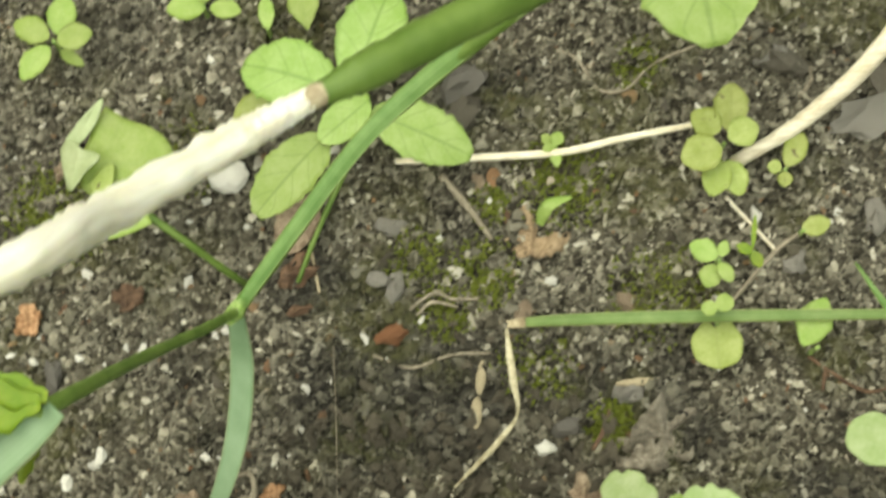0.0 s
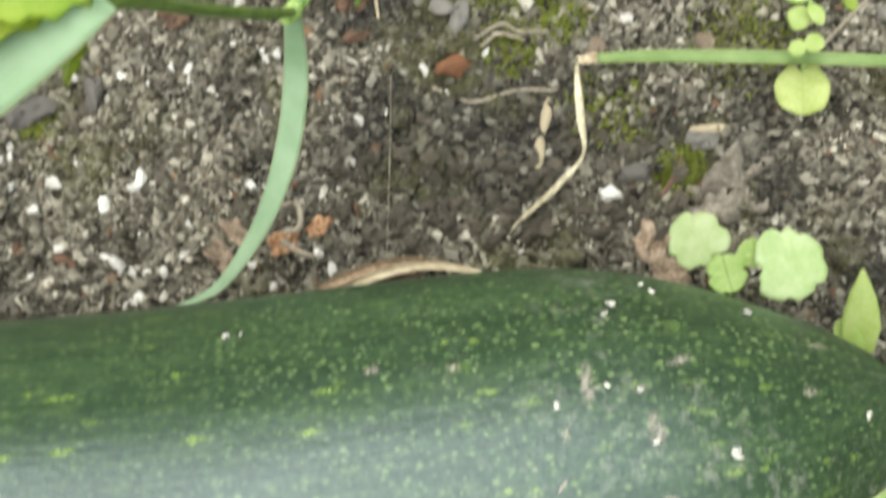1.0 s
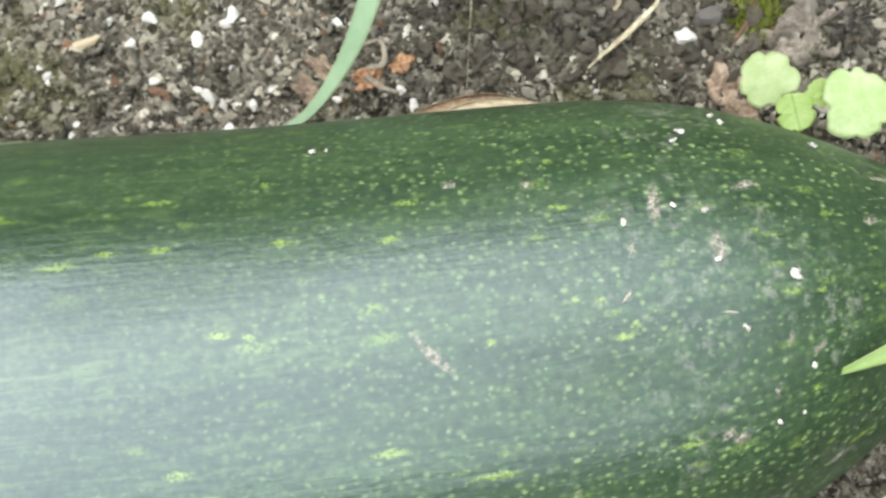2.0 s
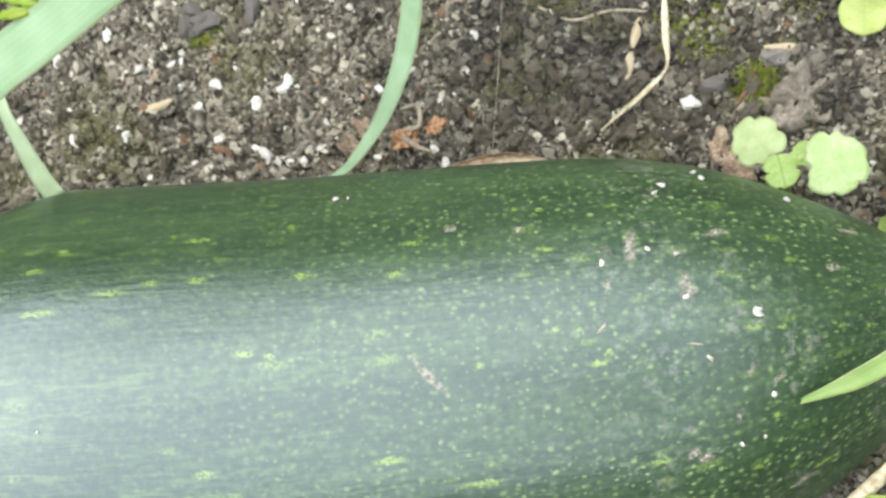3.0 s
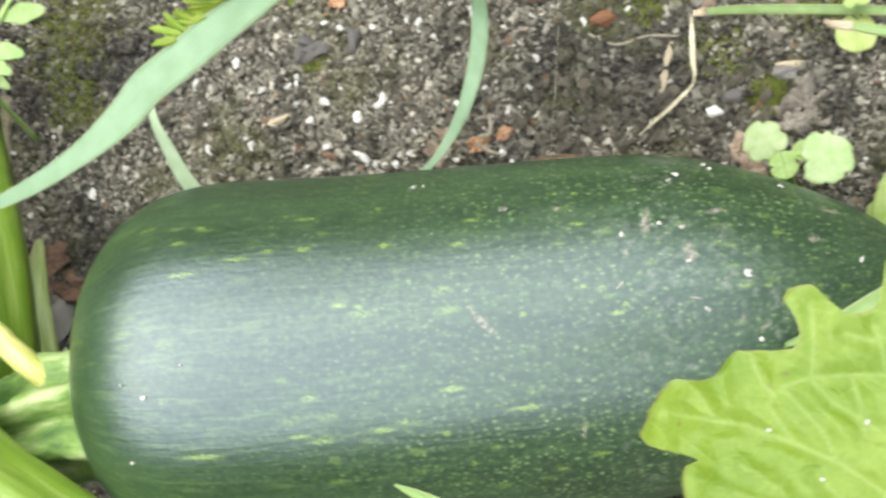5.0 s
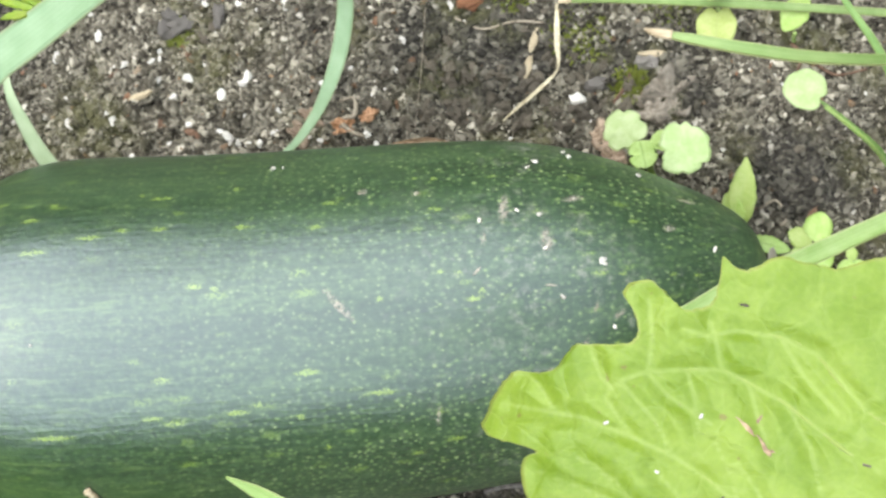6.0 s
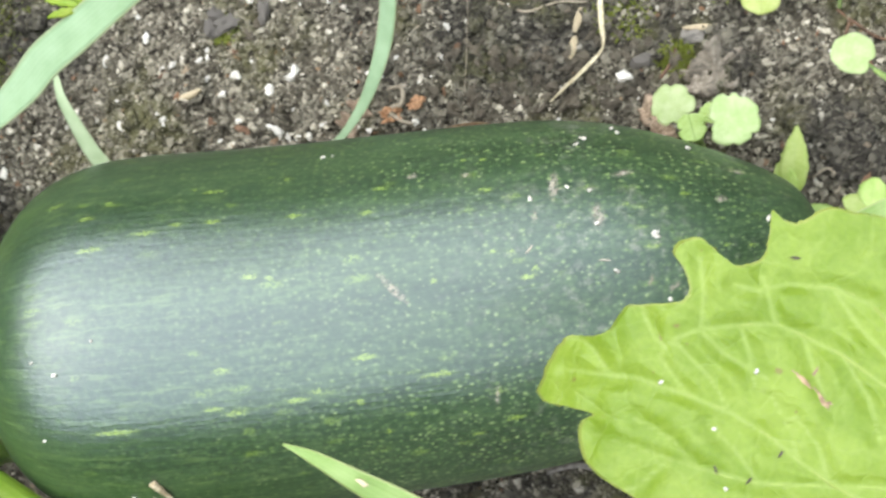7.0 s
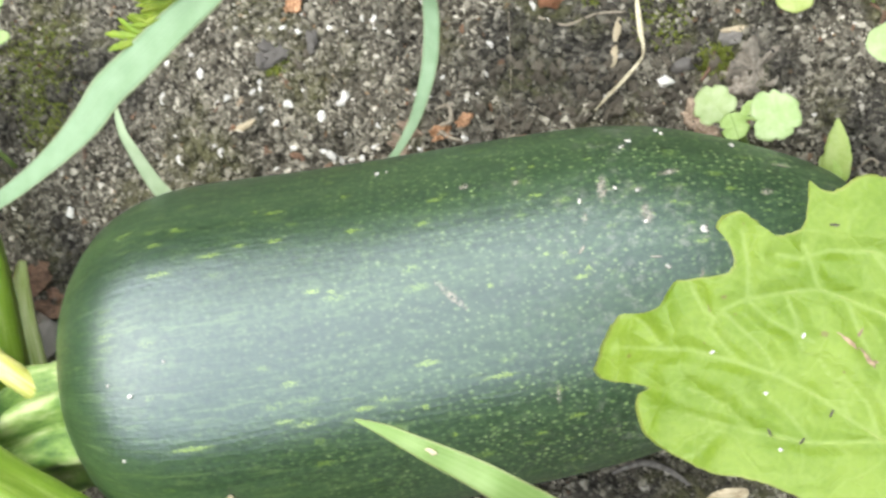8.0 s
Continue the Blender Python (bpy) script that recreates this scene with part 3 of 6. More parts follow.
def ribbon(ctrl, widths, n=36, up=(0, 0, 1), fold=0.25, twist=(0, 0), thick=0.0003):
    """A grass blade along a curve, keeled along its middle."""
    p = spline(ctrl, n)
    t, side, nor = frames_along(p, up)
    w = np.interp(np.linspace(0, 1, n), np.linspace(0, 1, len(widths)), widths) / 2
    a = np.radians(np.linspace(twist[0], twist[1], n))[:, None]
    s2, n2 = np.cos(a) * side + np.sin(a) * nor, np.cos(a) * nor - np.sin(a) * side
    k = np.linspace(-1, 1, 7)
    grid = p[:, None] + (w[:, None] * k)[..., None] * s2[:, None] + (w[:, None] * fold * np.abs(k) ** 1.3)[..., None] * n2[:, None]
    uv = np.stack(np.meshgrid(np.linspace(0, 1, n), (k + 1) / 2, indexing="ij"), -1)
    return slab(grid, uv, thick)


def leaf_shape(base, tip, width, up=(0, 0, 1), fat=0.9, tipness=1.0, curl=0.0, fold=0.12, wave=0.0, teeth=0, tooth=0.0, n=18, m=9, thick=0.00035, seed=0):
    """A leaf blade from base to tip. fat below 1 moves the widest place towards the base; tipness above 1 sharpens the tip."""
    base, tip = np.asarray(base, float), np.asarray(tip, float)
    ax = tip - base
    length = np.linalg.norm(ax)
    ax /= length
    side = np.cross(np.asarray(up, float), ax)
    side /= np.linalg.norm(side)
    nor = np.cross(ax, side)
    rng = np.random.RandomState(seed)
    u = np.linspace(0, 1, n)
    w = np.sin(np.pi * np.clip(u, 0.012, 0.985) ** fat) ** (0.62 * tipness) * width / 2
    v = np.linspace(-1, 1, m)
    ww = np.stack([w * (1 + 0.04 * rng.randn(n)), w * (1 + 0.04 * rng.randn(n))])
    if teeth:
        ww *= 1 + tooth * (np.abs(((u * teeth) % 1) - 0.5) * 2 - 0.5)
    off = np.where(v[None] < 0, ww[0][:, None], ww[1][:, None]) * v[None]
    z = curl * length * (u[:, None] - 0.5) ** 2 * -4 + fold * np.abs(off) + wave * width * np.sin(u[:, None] * 9 + seed) * v[None] ** 2 * np.sign(v[None])
    grid = base + (u * length)[:, None, None] * ax + off[..., None] * side + z[..., None] * nor
    uv = np.stack(np.broadcast_arrays(u[:, None], (v[None] + 1) / 2), -1)
    return slab(grid, np.array(uv), thick)


def disc_leaf(centre, radius, heading, up=(0, 0, 1), lobes=0, lobe=0.0, notch=0.0, cup=0.0, squash=1.0, thick=0.0004, seed=0, n=84):
    """A round leaf with shallow lobes, notched where the stalk joins; heading: degrees of its tip about z."""
    nor = Vector(up).normalized()
    ax = Vector((math.cos(radians(heading)), math.sin(radians(heading)), 0))
    ax = (ax - nor * ax.dot(nor)).normalized()
    side = nor.cross(ax)
    rng = np.random.RandomState(seed)
    ph = rng.rand(4) * 6
    a = np.linspace(-np.pi, np.pi, n, endpoint=False)
    r = radius * (1 + 0.03 * np.sin(3 * a + ph[0]) + 0.02 * np.sin(7 * a + ph[1]))
    for k in range(lobes):  # uneven cuts between the lobes
        at = -np.pi + (k + 0.5 + rng.uniform(-0.28, 0.28)) * 2 * np.pi / lobes
        r *= 1 - lobe * rng.uniform(0.45, 1.25) * np.exp(-(((a - at) / rng.uniform(0.10, 0.20)) ** 2))
    r *= 1 - notch * np.exp(-(((np.abs(a) - np.pi) / 0.28) ** 2))
    rings = np.array([0.0, 0.25, 0.5, 0.72, 0.88, 1.0])
    grid = np.zeros((len(rings), n + 1, 3))
    uv = np.zeros((len(rings), n + 1, 2))
    for i, s in enumerate(rings):
        for j in range(n + 1):
            rr, aa = r[j % n] * s, a[j % n]
            x, y = rr * math.cos(aa), rr * math.sin(aa) * squash
            z = cup * radius * s * s + 0.03 * radius * s * math.sin(2 * aa + ph[2]) + 0.02 * radius * math.sin(5 * aa + ph[3]) * s
            grid[i, j] = Vector(centre) + ax * x + side * y + nor * z
            uv[i, j] = (0.5 + 0.5 * x / radius, 0.5 + 0.5 * y / radius)
    return slab(grid, uv, thick, True)


def crumpled(centre, radius, heading, squash=0.7, up=(0, 0, 1), seed=0, crease=0.35, thick=0.0004, n=40):
    """A torn, creased scrap of dead leaf."""
    nor = Vector(up).normalized()
    ax = Vector((math.cos(radians(heading)), math.sin(radians(heading)), 0.001))
    ax = (ax - nor * ax.dot(nor)).normalized()
    side = nor.cross(ax)
    rings = np.array([0.0, 0.2, 0.4, 0.6, 0.8, 1.0])
    grid, uv = np.zeros((6, n + 1, 3)), np.zeros((6, n + 1, 2))
    off = Vector((seed * 3.7, seed * 1.3, 0))
    for j in range(n + 1):
        a = 2 * math.pi * (j % n) / n
        c, s = math.cos(a), math.sin(a)
        r = radius * (1 + 0.42 * noise.noise(Vector((c * 1.3, s * 1.3, 0)) + off) + 0.22 * noise.noise(Vector((c * 4, s * 4, 2)) + off))
        for i, k in enumerate(rings):
            x, y = r * k * c, r * k * s * squash
            q = Vector((x, y, 0)) / radius
            z = crease * radius * (noise.noise(q * 1.6 + off) + 0.5 * noise.noise(q * 4 + off))
            grid[i, j] = Vector(centre) + ax * x + side * y + nor * z
            uv[i, j] = (0.5 + 0.5 * x / radius, 0.5 + 0.5 * y / radius)
    return slab(grid, uv, thick, True)


def torn_leaf(outline, crease=0.05, thick=0.0004, seed=0):
    """A torn piece of leaf inside an outline of places, slightly buckled."""
    o = spline(list(outline) + [outline[0]], 60)[:-1]
    c = o.mean(0)
    n = len(o)
    size = np.abs(o - c).max()
    grid, uv = np.zeros((7, n + 1, 3)), np.zeros((7, n + 1, 2))
    for i, k in enumerate(np.linspace(0, 1, 7)):
        for j in range(n + 1):
            q = c + (o[j % n] - c) * k
            w = Vector(q) / size
            q[2] += crease * size * (noise.noise(w * 2 + Vector((seed, 0, 0))) + 0.4 * noise.noise(w * 6))
            grid[i, j] = q
            uv[i, j] = 0.5 + 0.5 * (q[:2] - c[:2]) / size
    return slab(grid, uv, thick, True)


def lump(radius, stretch=(1, 1, 1), rough=0.22, seed=0, level=2):
    """A weathered stone or chip as verts and faces round its own centre."""
    bm = bmesh.new()
    bmesh.ops.create_icosphere(bm, subdivisions=level, radius=1)
    off = Vector((seed * 7.3, seed * 3.1, seed * 1.7))
    for v in bm.verts:
        k = 1 + rough * (noise.noise(v.co * 1.1 + off) + 0.6 * noise.noise(v.co * 2.7 + off) + 0.35 * noise.noise(v.co * 6 + off))
        v.co = Vector((v.co.x * stretch[0], v.co.y * stretch[1], v.co.z * stretch[2])) * k * radius
    verts = [tuple(v.co) for v in bm.verts]
    faces = [tuple(v.index for v in f.verts) for f in bm.faces]
    bm.free()
    return verts, faces


# ---- ground ----
def value_noise(x, y, seed):
    """Smooth random relief, about -1 to 1."""
    rng = np.random.RandomState(seed)
    tab = rng.rand(256, 256) * 2 - 1
    xi, yi = np.floor(x).astype(int), np.floor(y).astype(int)
    fx, fy = x - xi, y - yi
    fx, fy = fx * fx * (3 - 2 * fx), fy * fy * (3 - 2 * fy)
    g = lambda i, j: tab[(xi + i) % 256, (yi + j) % 256]
    return (g(0, 0) * (1 - fx) + g(1, 0) * fx) * (1 - fy) + (g(0, 1) * (1 - fx) + g(1, 1) * fx) * fy


def ground_height(x, y):
    x, y = np.asarray(x, float), np.asarray(y, float)
    near = np.clip(1.4 - np.hypot(x - 0.03, y - 0.07) / 0.5, 0, 1)
    h = 0.0022 * value_noise(x * 22, y * 22, 3) + 0.0026 * value_noise(x * 60, y * 60, 4)
    h = h + near * (0.0017 * value_noise(x * 150, y * 150, 5) + 0.0011 * value_noise(x * 380, y * 380, 6))
    # the fruit lies in a shallow hollow of its own
    d = ((x - 0.06) / 0.15) ** 2 + ((y + 0.01) / 0.065) ** 2
    return h - 0.012 * np.exp(-(d**2))


def gz(x, y):
    return float(ground_height(np.array([x]), np.array([y]))[0])


def ground_sheet():
    def lines(lo, hi, stepsize):
        core = np.arange(lo, hi, stepsize)
        out = np.geomspace(0.01, 60, 26)
        return np.concatenate([lo - out[::-1], core, core[-1] + out])

    xs, ys = lines(-0.26, 0.31, 0.0014), lines(-0.16, 0.30, 0.0014)
    gx, gy = np.meshgrid(xs, ys, indexing="ij")
    z = ground_height(gx, gy)
    n, m = gx.shape
    verts = np.stack([gx, gy, z], -1).reshape(-1, 3)
    i, j = np.meshgrid(np.arange(n - 1), np.arange(m - 1), indexing="ij")
    a = (i * m + j).ravel()
    faces = np.stack([a, a + m, a + m + 1, a + 1], 1)
    me = bpy.data.meshes.new("ground")
    me.vertices.add(len(verts))
    me.vertices.foreach_set("co", verts.ravel())
    me.loops.add(faces.size)
    me.loops.foreach_set("vertex_index", faces.ravel().astype(np.int32))
    me.polygons.add(len(faces))
    me.polygons.foreach_set("loop_start", np.arange(0, faces.size, 4, dtype=np.int32))
    me.polygons.foreach_set("use_smooth", np.ones(len(faces), dtype=bool))
    me.materials.append(SOIL)
    me.update(calc_edges=True)
    return tagged(new("ground", me), "dark crumbly garden soil with grit and algae", "soil", kind="structure")


ground_sheet()


def sky_screen(name, x, y, sx, sy):
    """An unseen hedge-like block, added to keep the low sky out of reflections."""
    bm = bmesh.new()
    bmesh.ops.create_grid(bm, x_segments=40, y_segments=14, size=0.5)
    res = bmesh.ops.extrude_face_region(bm, geom=bm.faces[:])
    bmesh.ops.translate(bm, vec=(0, 0, 2.2), verts=[v for v in res["geom"] if isinstance(v, bmesh.types.BMVert)])
    for v in bm.verts:
        v.co = Vector((v.co.x * sx, v.co.y * sy, v.co.z)) + noise.noise_vector(v.co * 9 + Vector((x, y, 0))) * 0.12
        v.co.z = max(v.co.z, -0.05)
    bmesh.ops.recalc_face_normals(bm, faces=bm.faces)
    me = bpy.data.meshes.new(name)
    bm.to_mesh(me)
    bm.free()
    me.materials.append(SCREEN_SKIN)
    ob = new(name, me)
    ob.location = (x, y, 0)
    return tagged(ob, "unseen dark green block added to cut off the low sky", "hedge", kind="structure")


SCREEN_SKIN = plain_material("screen_foliage", (0.020, 0.040, 0.012), (0.060, 0.105, 0.030), 30, 0.6)
sky_screen("wall_north", 0, 3.4, 7.6, 0.7)
sky_screen("wall_south", 0, -3.4, 7.6, 0.7)
sky_screen("wall_east", 3.4, 0, 0.7, 6.0)
sky_screen("wall_west", -3.4, 0, 0.7, 6.0)


def scatter(name, count, sizes, level, seed, label, category, mat, flat=0.75):
    """Loose crumbs as one heap-less layer on the soil, joined."""
    rng = np.random.RandomState(seed)
    bm = bmesh.new()
    bmesh.ops.create_icosphere(bm, subdivisions=level, radius=1)
    bv = np.array([v.co for v in bm.verts])
    bf = np.array([[v.index for v in f.verts] for f in bm.faces])
    bm.free()
    x, y = rng.uniform(-0.25, 0.30, count), rng.uniform(-0.13, 0.29, count)
    keep = ((x - 0.05) / 0.125) ** 2 + ((y + 0.012) / 0.052) ** 2 > 1
    keep &= rng.rand(count) < 0.45 + 0.55 * (value_noise(x * 35, y * 35, seed + 9) * 0.5 + 0.5)
    x, y = x[keep], y[keep]
    c = len(x)
    r = sizes[0] + (sizes[1] - sizes[0]) * rng.rand(c) ** 2.1
    st = rng.uniform(0.32, 1.8, (c, 1, 3)) * np.array([1, 1, flat])
    jit = 1 + (0.34 if level == 1 else 0.17) * rng.randn(c, len(bv), 1).clip(-1.4, 1.4)
    v = bv[None] * jit * st * r[:, None, None]
    a = rng.rand(c) * 6.283
    ca, sa = np.cos(a)[:, None], np.sin(a)[:, None]
    v = np.stack([v[..., 0] * ca - v[..., 1] * sa, v[..., 0] * sa + v[..., 1] * ca, v[..., 2]], -1)
    v += np.stack([x, y, ground_height(x, y) + r * rng.uniform(-0.1, 0.5, c)], -1)[:, None]
    f = (bf[None] + (np.arange(c) * len(bv))[:, None, None]).reshape(-1, 3)
    me = bpy.data.meshes.new(name)
    v = v.reshape(-1, 3)
    me.vertices.add(len(v))
    me.vertices.foreach_set("co", v.ravel())
    me.loops.add(f.size)
    me.loops.foreach_set("vertex_index", f.ravel().astype(np.int32))
    me.polygons.add(len(f))
    me.polygons.foreach_set("loop_start", np.arange(0, f.size, 3, dtype=np.int32))
    me.polygons.foreach_set("use_smooth", np.full(len(f), level > 1))
    me.materials.append(mat)
    me.update(calc_edges=True)
    return tagged(new(name, me), label, category, kind="stuff")


scatter("soil_crumbs", 125000, (0.0004, 0.0014), 1, 11, "fine brown and grey crumbs of loose garden soil", "soil crumbs", CRUMB)
scatter("soil_clods", 3400, (0.0012, 0.0034), 2, 12, "small uneven clods of dark garden soil", "soil clods", SOIL)

# ---- the marrow ----
def marrow_axis(x):
    k = x * 10
    return Vector((x, -0.0161 + 0.0139 * k + 0.0022 * k * k + 0.0008 * max(k, 0) ** 3, 0.0592 - 0.0207 * k))


END_A, END_B = -0.1115, 0.1885
PROFILE = [(-0.045, 0.0675), (0.0, 0.0663), (0.05, 0.0653), (0.08, 0.0640), (0.10, 0.0619), (0.12, 0.0573), (0.14, 0.0491), (0.16, 0.0376), (0.175, 0.0266), (0.184, 0.0158), (END_B, 0.0)]


def marrow_radius(x):
    if x < -0.045:
        k = (-0.045 - x) / (-0.045 - END_A)
        return 0.0675 * max(0.0, 1 - k**2.7) ** (1 / 2.5)
    xs, rs = zip(*PROFILE)
    i = max(j for j in range(len(xs)) if xs[j] <= x + 1e-9)
    return rs[-1] if i >= len(xs) - 1 else float(spline_value(xs, rs, x, i))


def spline_value(xs, rs, x, i):
    i0, i3 = max(i - 1, 0), min(i + 2, len(xs) - 1)
    h = xs[i + 1] - xs[i]
    m0 = (rs[i + 1] - rs[i0]) / (xs[i + 1] - xs[i0])
    m1 = (rs[i3] - rs[i]) / (xs[i3] - xs[i])
    t = (x - xs[i]) / h
    return (2 * t**3 - 3 * t * t + 1) * rs[i] + (t**3 - 2 * t * t + t) * h * m0 + (3 * t * t - 2 * t**3) * rs[i + 1] + (t**3 - t * t) * h * m1


def marrow_point(x, a, lift=0.0):
    """A place on the rind: x along the fruit, a the angle round it from the far side over the top."""
    c = marrow_axis(x)
    t = (marrow_axis(x + 1e-4) - marrow_axis(x - 1e-4)).normalized()
    out = t.cross(Vector((0, 0, 1))).normalized() * -1
    upv = out.cross(t).normalized()
    if upv.z < 0:
        upv = -upv
    ridge = 0.0085 * min(1.0, max(0.0, (0.15 - x) / 0.1))  # seven blunt ribs that fade towards the blossom end
    r = marrow_radius(x) * (1 + ridge * math.cos(7 * (a - 1.178)) + 0.005 * math.cos(3 * a + 9 * x)) + lift
    q = c + out * (r * math.cos(a)) + upv * (r * math.sin(a))
    return q


def marrow_body():
    n, m = 150, 96
    k = np.linspace(0, 1, n)
    xs = END_A + (END_B - END_A) * (0.5 - 0.5 * np.cos(np.pi * k)) * 0.75 + (END_B - END_A) * 0.25 * k
    xs[0], xs[-1] = END_A + 1e-5, END_B - 1e-5
    verts, uvs, faces = [], [], []
    for i, x in enumerate(xs):
        for j in range(m + 1):
            a = 2 * math.pi * j / m - math.pi / 2
            q = marrow_point(float(x), a)
            q.z = max(q.z, -0.014)
            verts.append(q)
            uvs.append((float(x), (j / m - 0.5) * 0.41))
    for i in range(n - 1):
        for j in range(m):
            b = i * (m + 1) + j
            faces.append((b, b + 1, b + m + 2, b + m + 1))
    return verts, faces, uvs


marrow = thing("marrow", (0.03, -0.015, 0.0), "large dark green marrow with pale flecks lying on soil", "marrow")
part("rind", marrow_body(), RIND, marrow)
part("fruit_stalk", tube([(-0.090, -0.040, 0.078), (-0.106, -0.043, 0.077), (-0.122, -0.046, 0.074), (-0.144, -0.052, 0.068), (-0.175, -0.057, 0.060), (-0.21, -0.065, 0.045)],
                         [0.026, 0.0235, 0.0215, 0.0185, 0.0165, 0.016], 72, 64, 7, 0.20, lumpy=0.08), PEDUNCLE, marrow, "ribbed pale and dark green fruit stalk")
end = marrow_axis(END_B)
part("blossom_scar", disc_leaf(end + Vector((0.0012, 0.0003, 0.001)), 0.006, 0, up=(1, 0.1, 0.25), lobes=5, lobe=0.2, cup=0.1), SCALE_MAT, marrow, "dry brown scar at the blossom end")

# grains and dry scraps that lie on the rind: x, angle in degrees, length, width
GRAINS = [(0.1256, 85, 0.0046, 0.0042), (0.1074, 67, 0.0026, 0.0024), (0.0875, 68, 0.0026, 0.0024), (0.0185, 35, 0.0030, 0.0022), (0.0221, 35, 0.0022, 0.0014), (0.0421, 1, 0.0026, 0.0020), (0.0911, 1, 0.0028, 0.0022),
    (0.1460, 36, 0.0044, 0.0024), (0.1097, 40, 0.0040, 0.0022), (0.1069, 44, 0.0030, 0.0018), (0.1226, 33, 0.0028, 0.0018), (0.1212, 29, 0.0030, 0.0018), (0.1107, 95, 0.0028, 0.0020), (-0.0716, 104, 0.0026, 0.0022),
    (-0.0797, 100, 0.0018, 0.0016), (0.1652, 82, 0.0036, 0.0020), (-0.0584, 95, 0.0014, 0.0012), (0.1223, 119, 0.0018, 0.0016), (0.1157, 119, 0.0020, 0.0018), (0.1259, 108, 0.0022, 0.0018), (0.1077, 79, 0.0026, 0.0020),
    (0.1002, 65, 0.0022, 0.0018), (-0.0790, 125, 0.0024, 0.0020), (-0.0550, 150, 0.0032, 0.0022)]
FLAKES = [(0.0846, 84, 0.0042, 0.0009), (0.1076, 91, 0.0044, 0.0008), (0.105, 150, 0.008, 0.003), (-0.047, 153, 0.010, 0.0012)]
SCRAPS = [(*g, 1) for g in GRAINS] + [(*f, 0) for f in FLAKES]
for k, (x, deg, ln, wd, pale) in enumerate(SCRAPS):
    a = radians(deg)
    q = marrow_point(x, a)
    out = (q - marrow_axis(x)).normalized()
    if pale:
        v, f = lump(1, (ln * 0.32, wd * 0.32, wd * 0.24), 0.9, k + 40)
        shape = (v, f, None)
    else:
        shape = crumpled((0, 0, 0), ln * 0.46, 0, wd / ln * 0.75, seed=k, crease=0.06, thick=0.00025)
    ob = new("grit_grain" if pale else "dry_scrap", mesh_from("scrap", *shape, GRIT if pale else SCALE_MAT))
    turn = out.to_track_quat("Z", "Y").to_matrix().to_4x4() @ pose(0, 0, 0, 0, 0, (k * 67) % 180 if pale else 90 + (k * 37) % 60 - 30)
    ob.matrix_world = Matrix.Translation(q + out * 0.0004) @ turn
    tagged(ob, "tiny white grain of grit stuck on the marrow" if pale else "thin dry brown scrap stuck on the marrow", "grit" if pale else "plant scrap", "specks on the marrow")

# ---- squash plant beside the fruit ----
plant = thing("squash_plant", (-0.175, -0.03, 0.0), "thick light green squash leaf stalks beside the marrow", "squash plant")
part("leaf_stalk", tube([(-0.235, 0.13, 0.05), (-0.2125, 0.09, 0.050), (-0.1980, 0.05, 0.052), (-0.1845, 0.015, 0.055), (-0.177, -0.02, 0.050), (-0.180, -0.06, 0.030), (-0.180, -0.09, 0.0)],
                        [0.019, 0.020, 0.021, 0.021, 0.020, 0.018, 0.018], 42, 44, 7, 0.05, lumpy=0.02), LEAFSTALK, plant)
part("leaf_stalk", tube([(-0.215, -0.025, 0.080), (-0.169, -0.053, 0.100), (-0.143, -0.073, 0.108), (-0.101, -0.096, 0.106), (-0.058, -0.125, 0.082), (-0.02, -0.157, 0.04), (-0.01, -0.172, 0.0)],
                        [0.021, 0.022, 0.023, 0.023, 0.022, 0.021, 0.021], 42, 44, 7, 0.05, lumpy=0.02), LEAFSTALK, plant)
part("old_stalk", tube([(-0.1830, 0.030, 0.012), (-0.1765, 0.012, 0.022), (-0.1700, -0.010, 0.026), (-0.163, -0.038, 0.02), (-0.157, -0.07, 0.0)], [0.002, 0.0050, 0.0066, 0.0072, 0.0072], 24, 30, 5, 0.08, lumpy=0.05), STALKBACK, plant, "dull old leaf stalk")
part("flower_stalk", tube([(-0.185, 0.008, 0.088), (-0.160, -0.008, 0.091), (-0.141, -0.022, 0.090), (-0.130, -0.031, 0.085), (-0.120, -0.040, 0.074)], [0.0048, 0.0048, 0.0050, 0.0050, 0.0035], 16, 24), YELLOWSTALK, plant, "yellow flower stalk")

# ---- broad bitten leaf over the blossom end ----
LEAF_C = Vector((0.205, -0.050, 0.276))
LEAF_EDGE = [(178.8, 0.0595), (178.1, 0.0616), (177.5, 0.0650), (177.0, 0.0712), (175.2, 0.0733), (173.2, 0.0730), (170.3, 0.0720), (167.2, 0.0703), (165.3, 0.0691), (164.2, 0.0672), (163.7, 0.0630), (161.8, 0.0597), (158.9, 0.0586), (155.6, 0.0580),
             (153.2, 0.0537), (150.8, 0.0500), (148.8, 0.0476), (146.5, 0.0472), (144.5, 0.0480), (143.1, 0.0494), (141.9, 0.0514), (140.8, 0.0554), (138.5, 0.0556), (136.0, 0.0545), (134.3, 0.0528), (133.9, 0.0480), (133.3, 0.0439)]
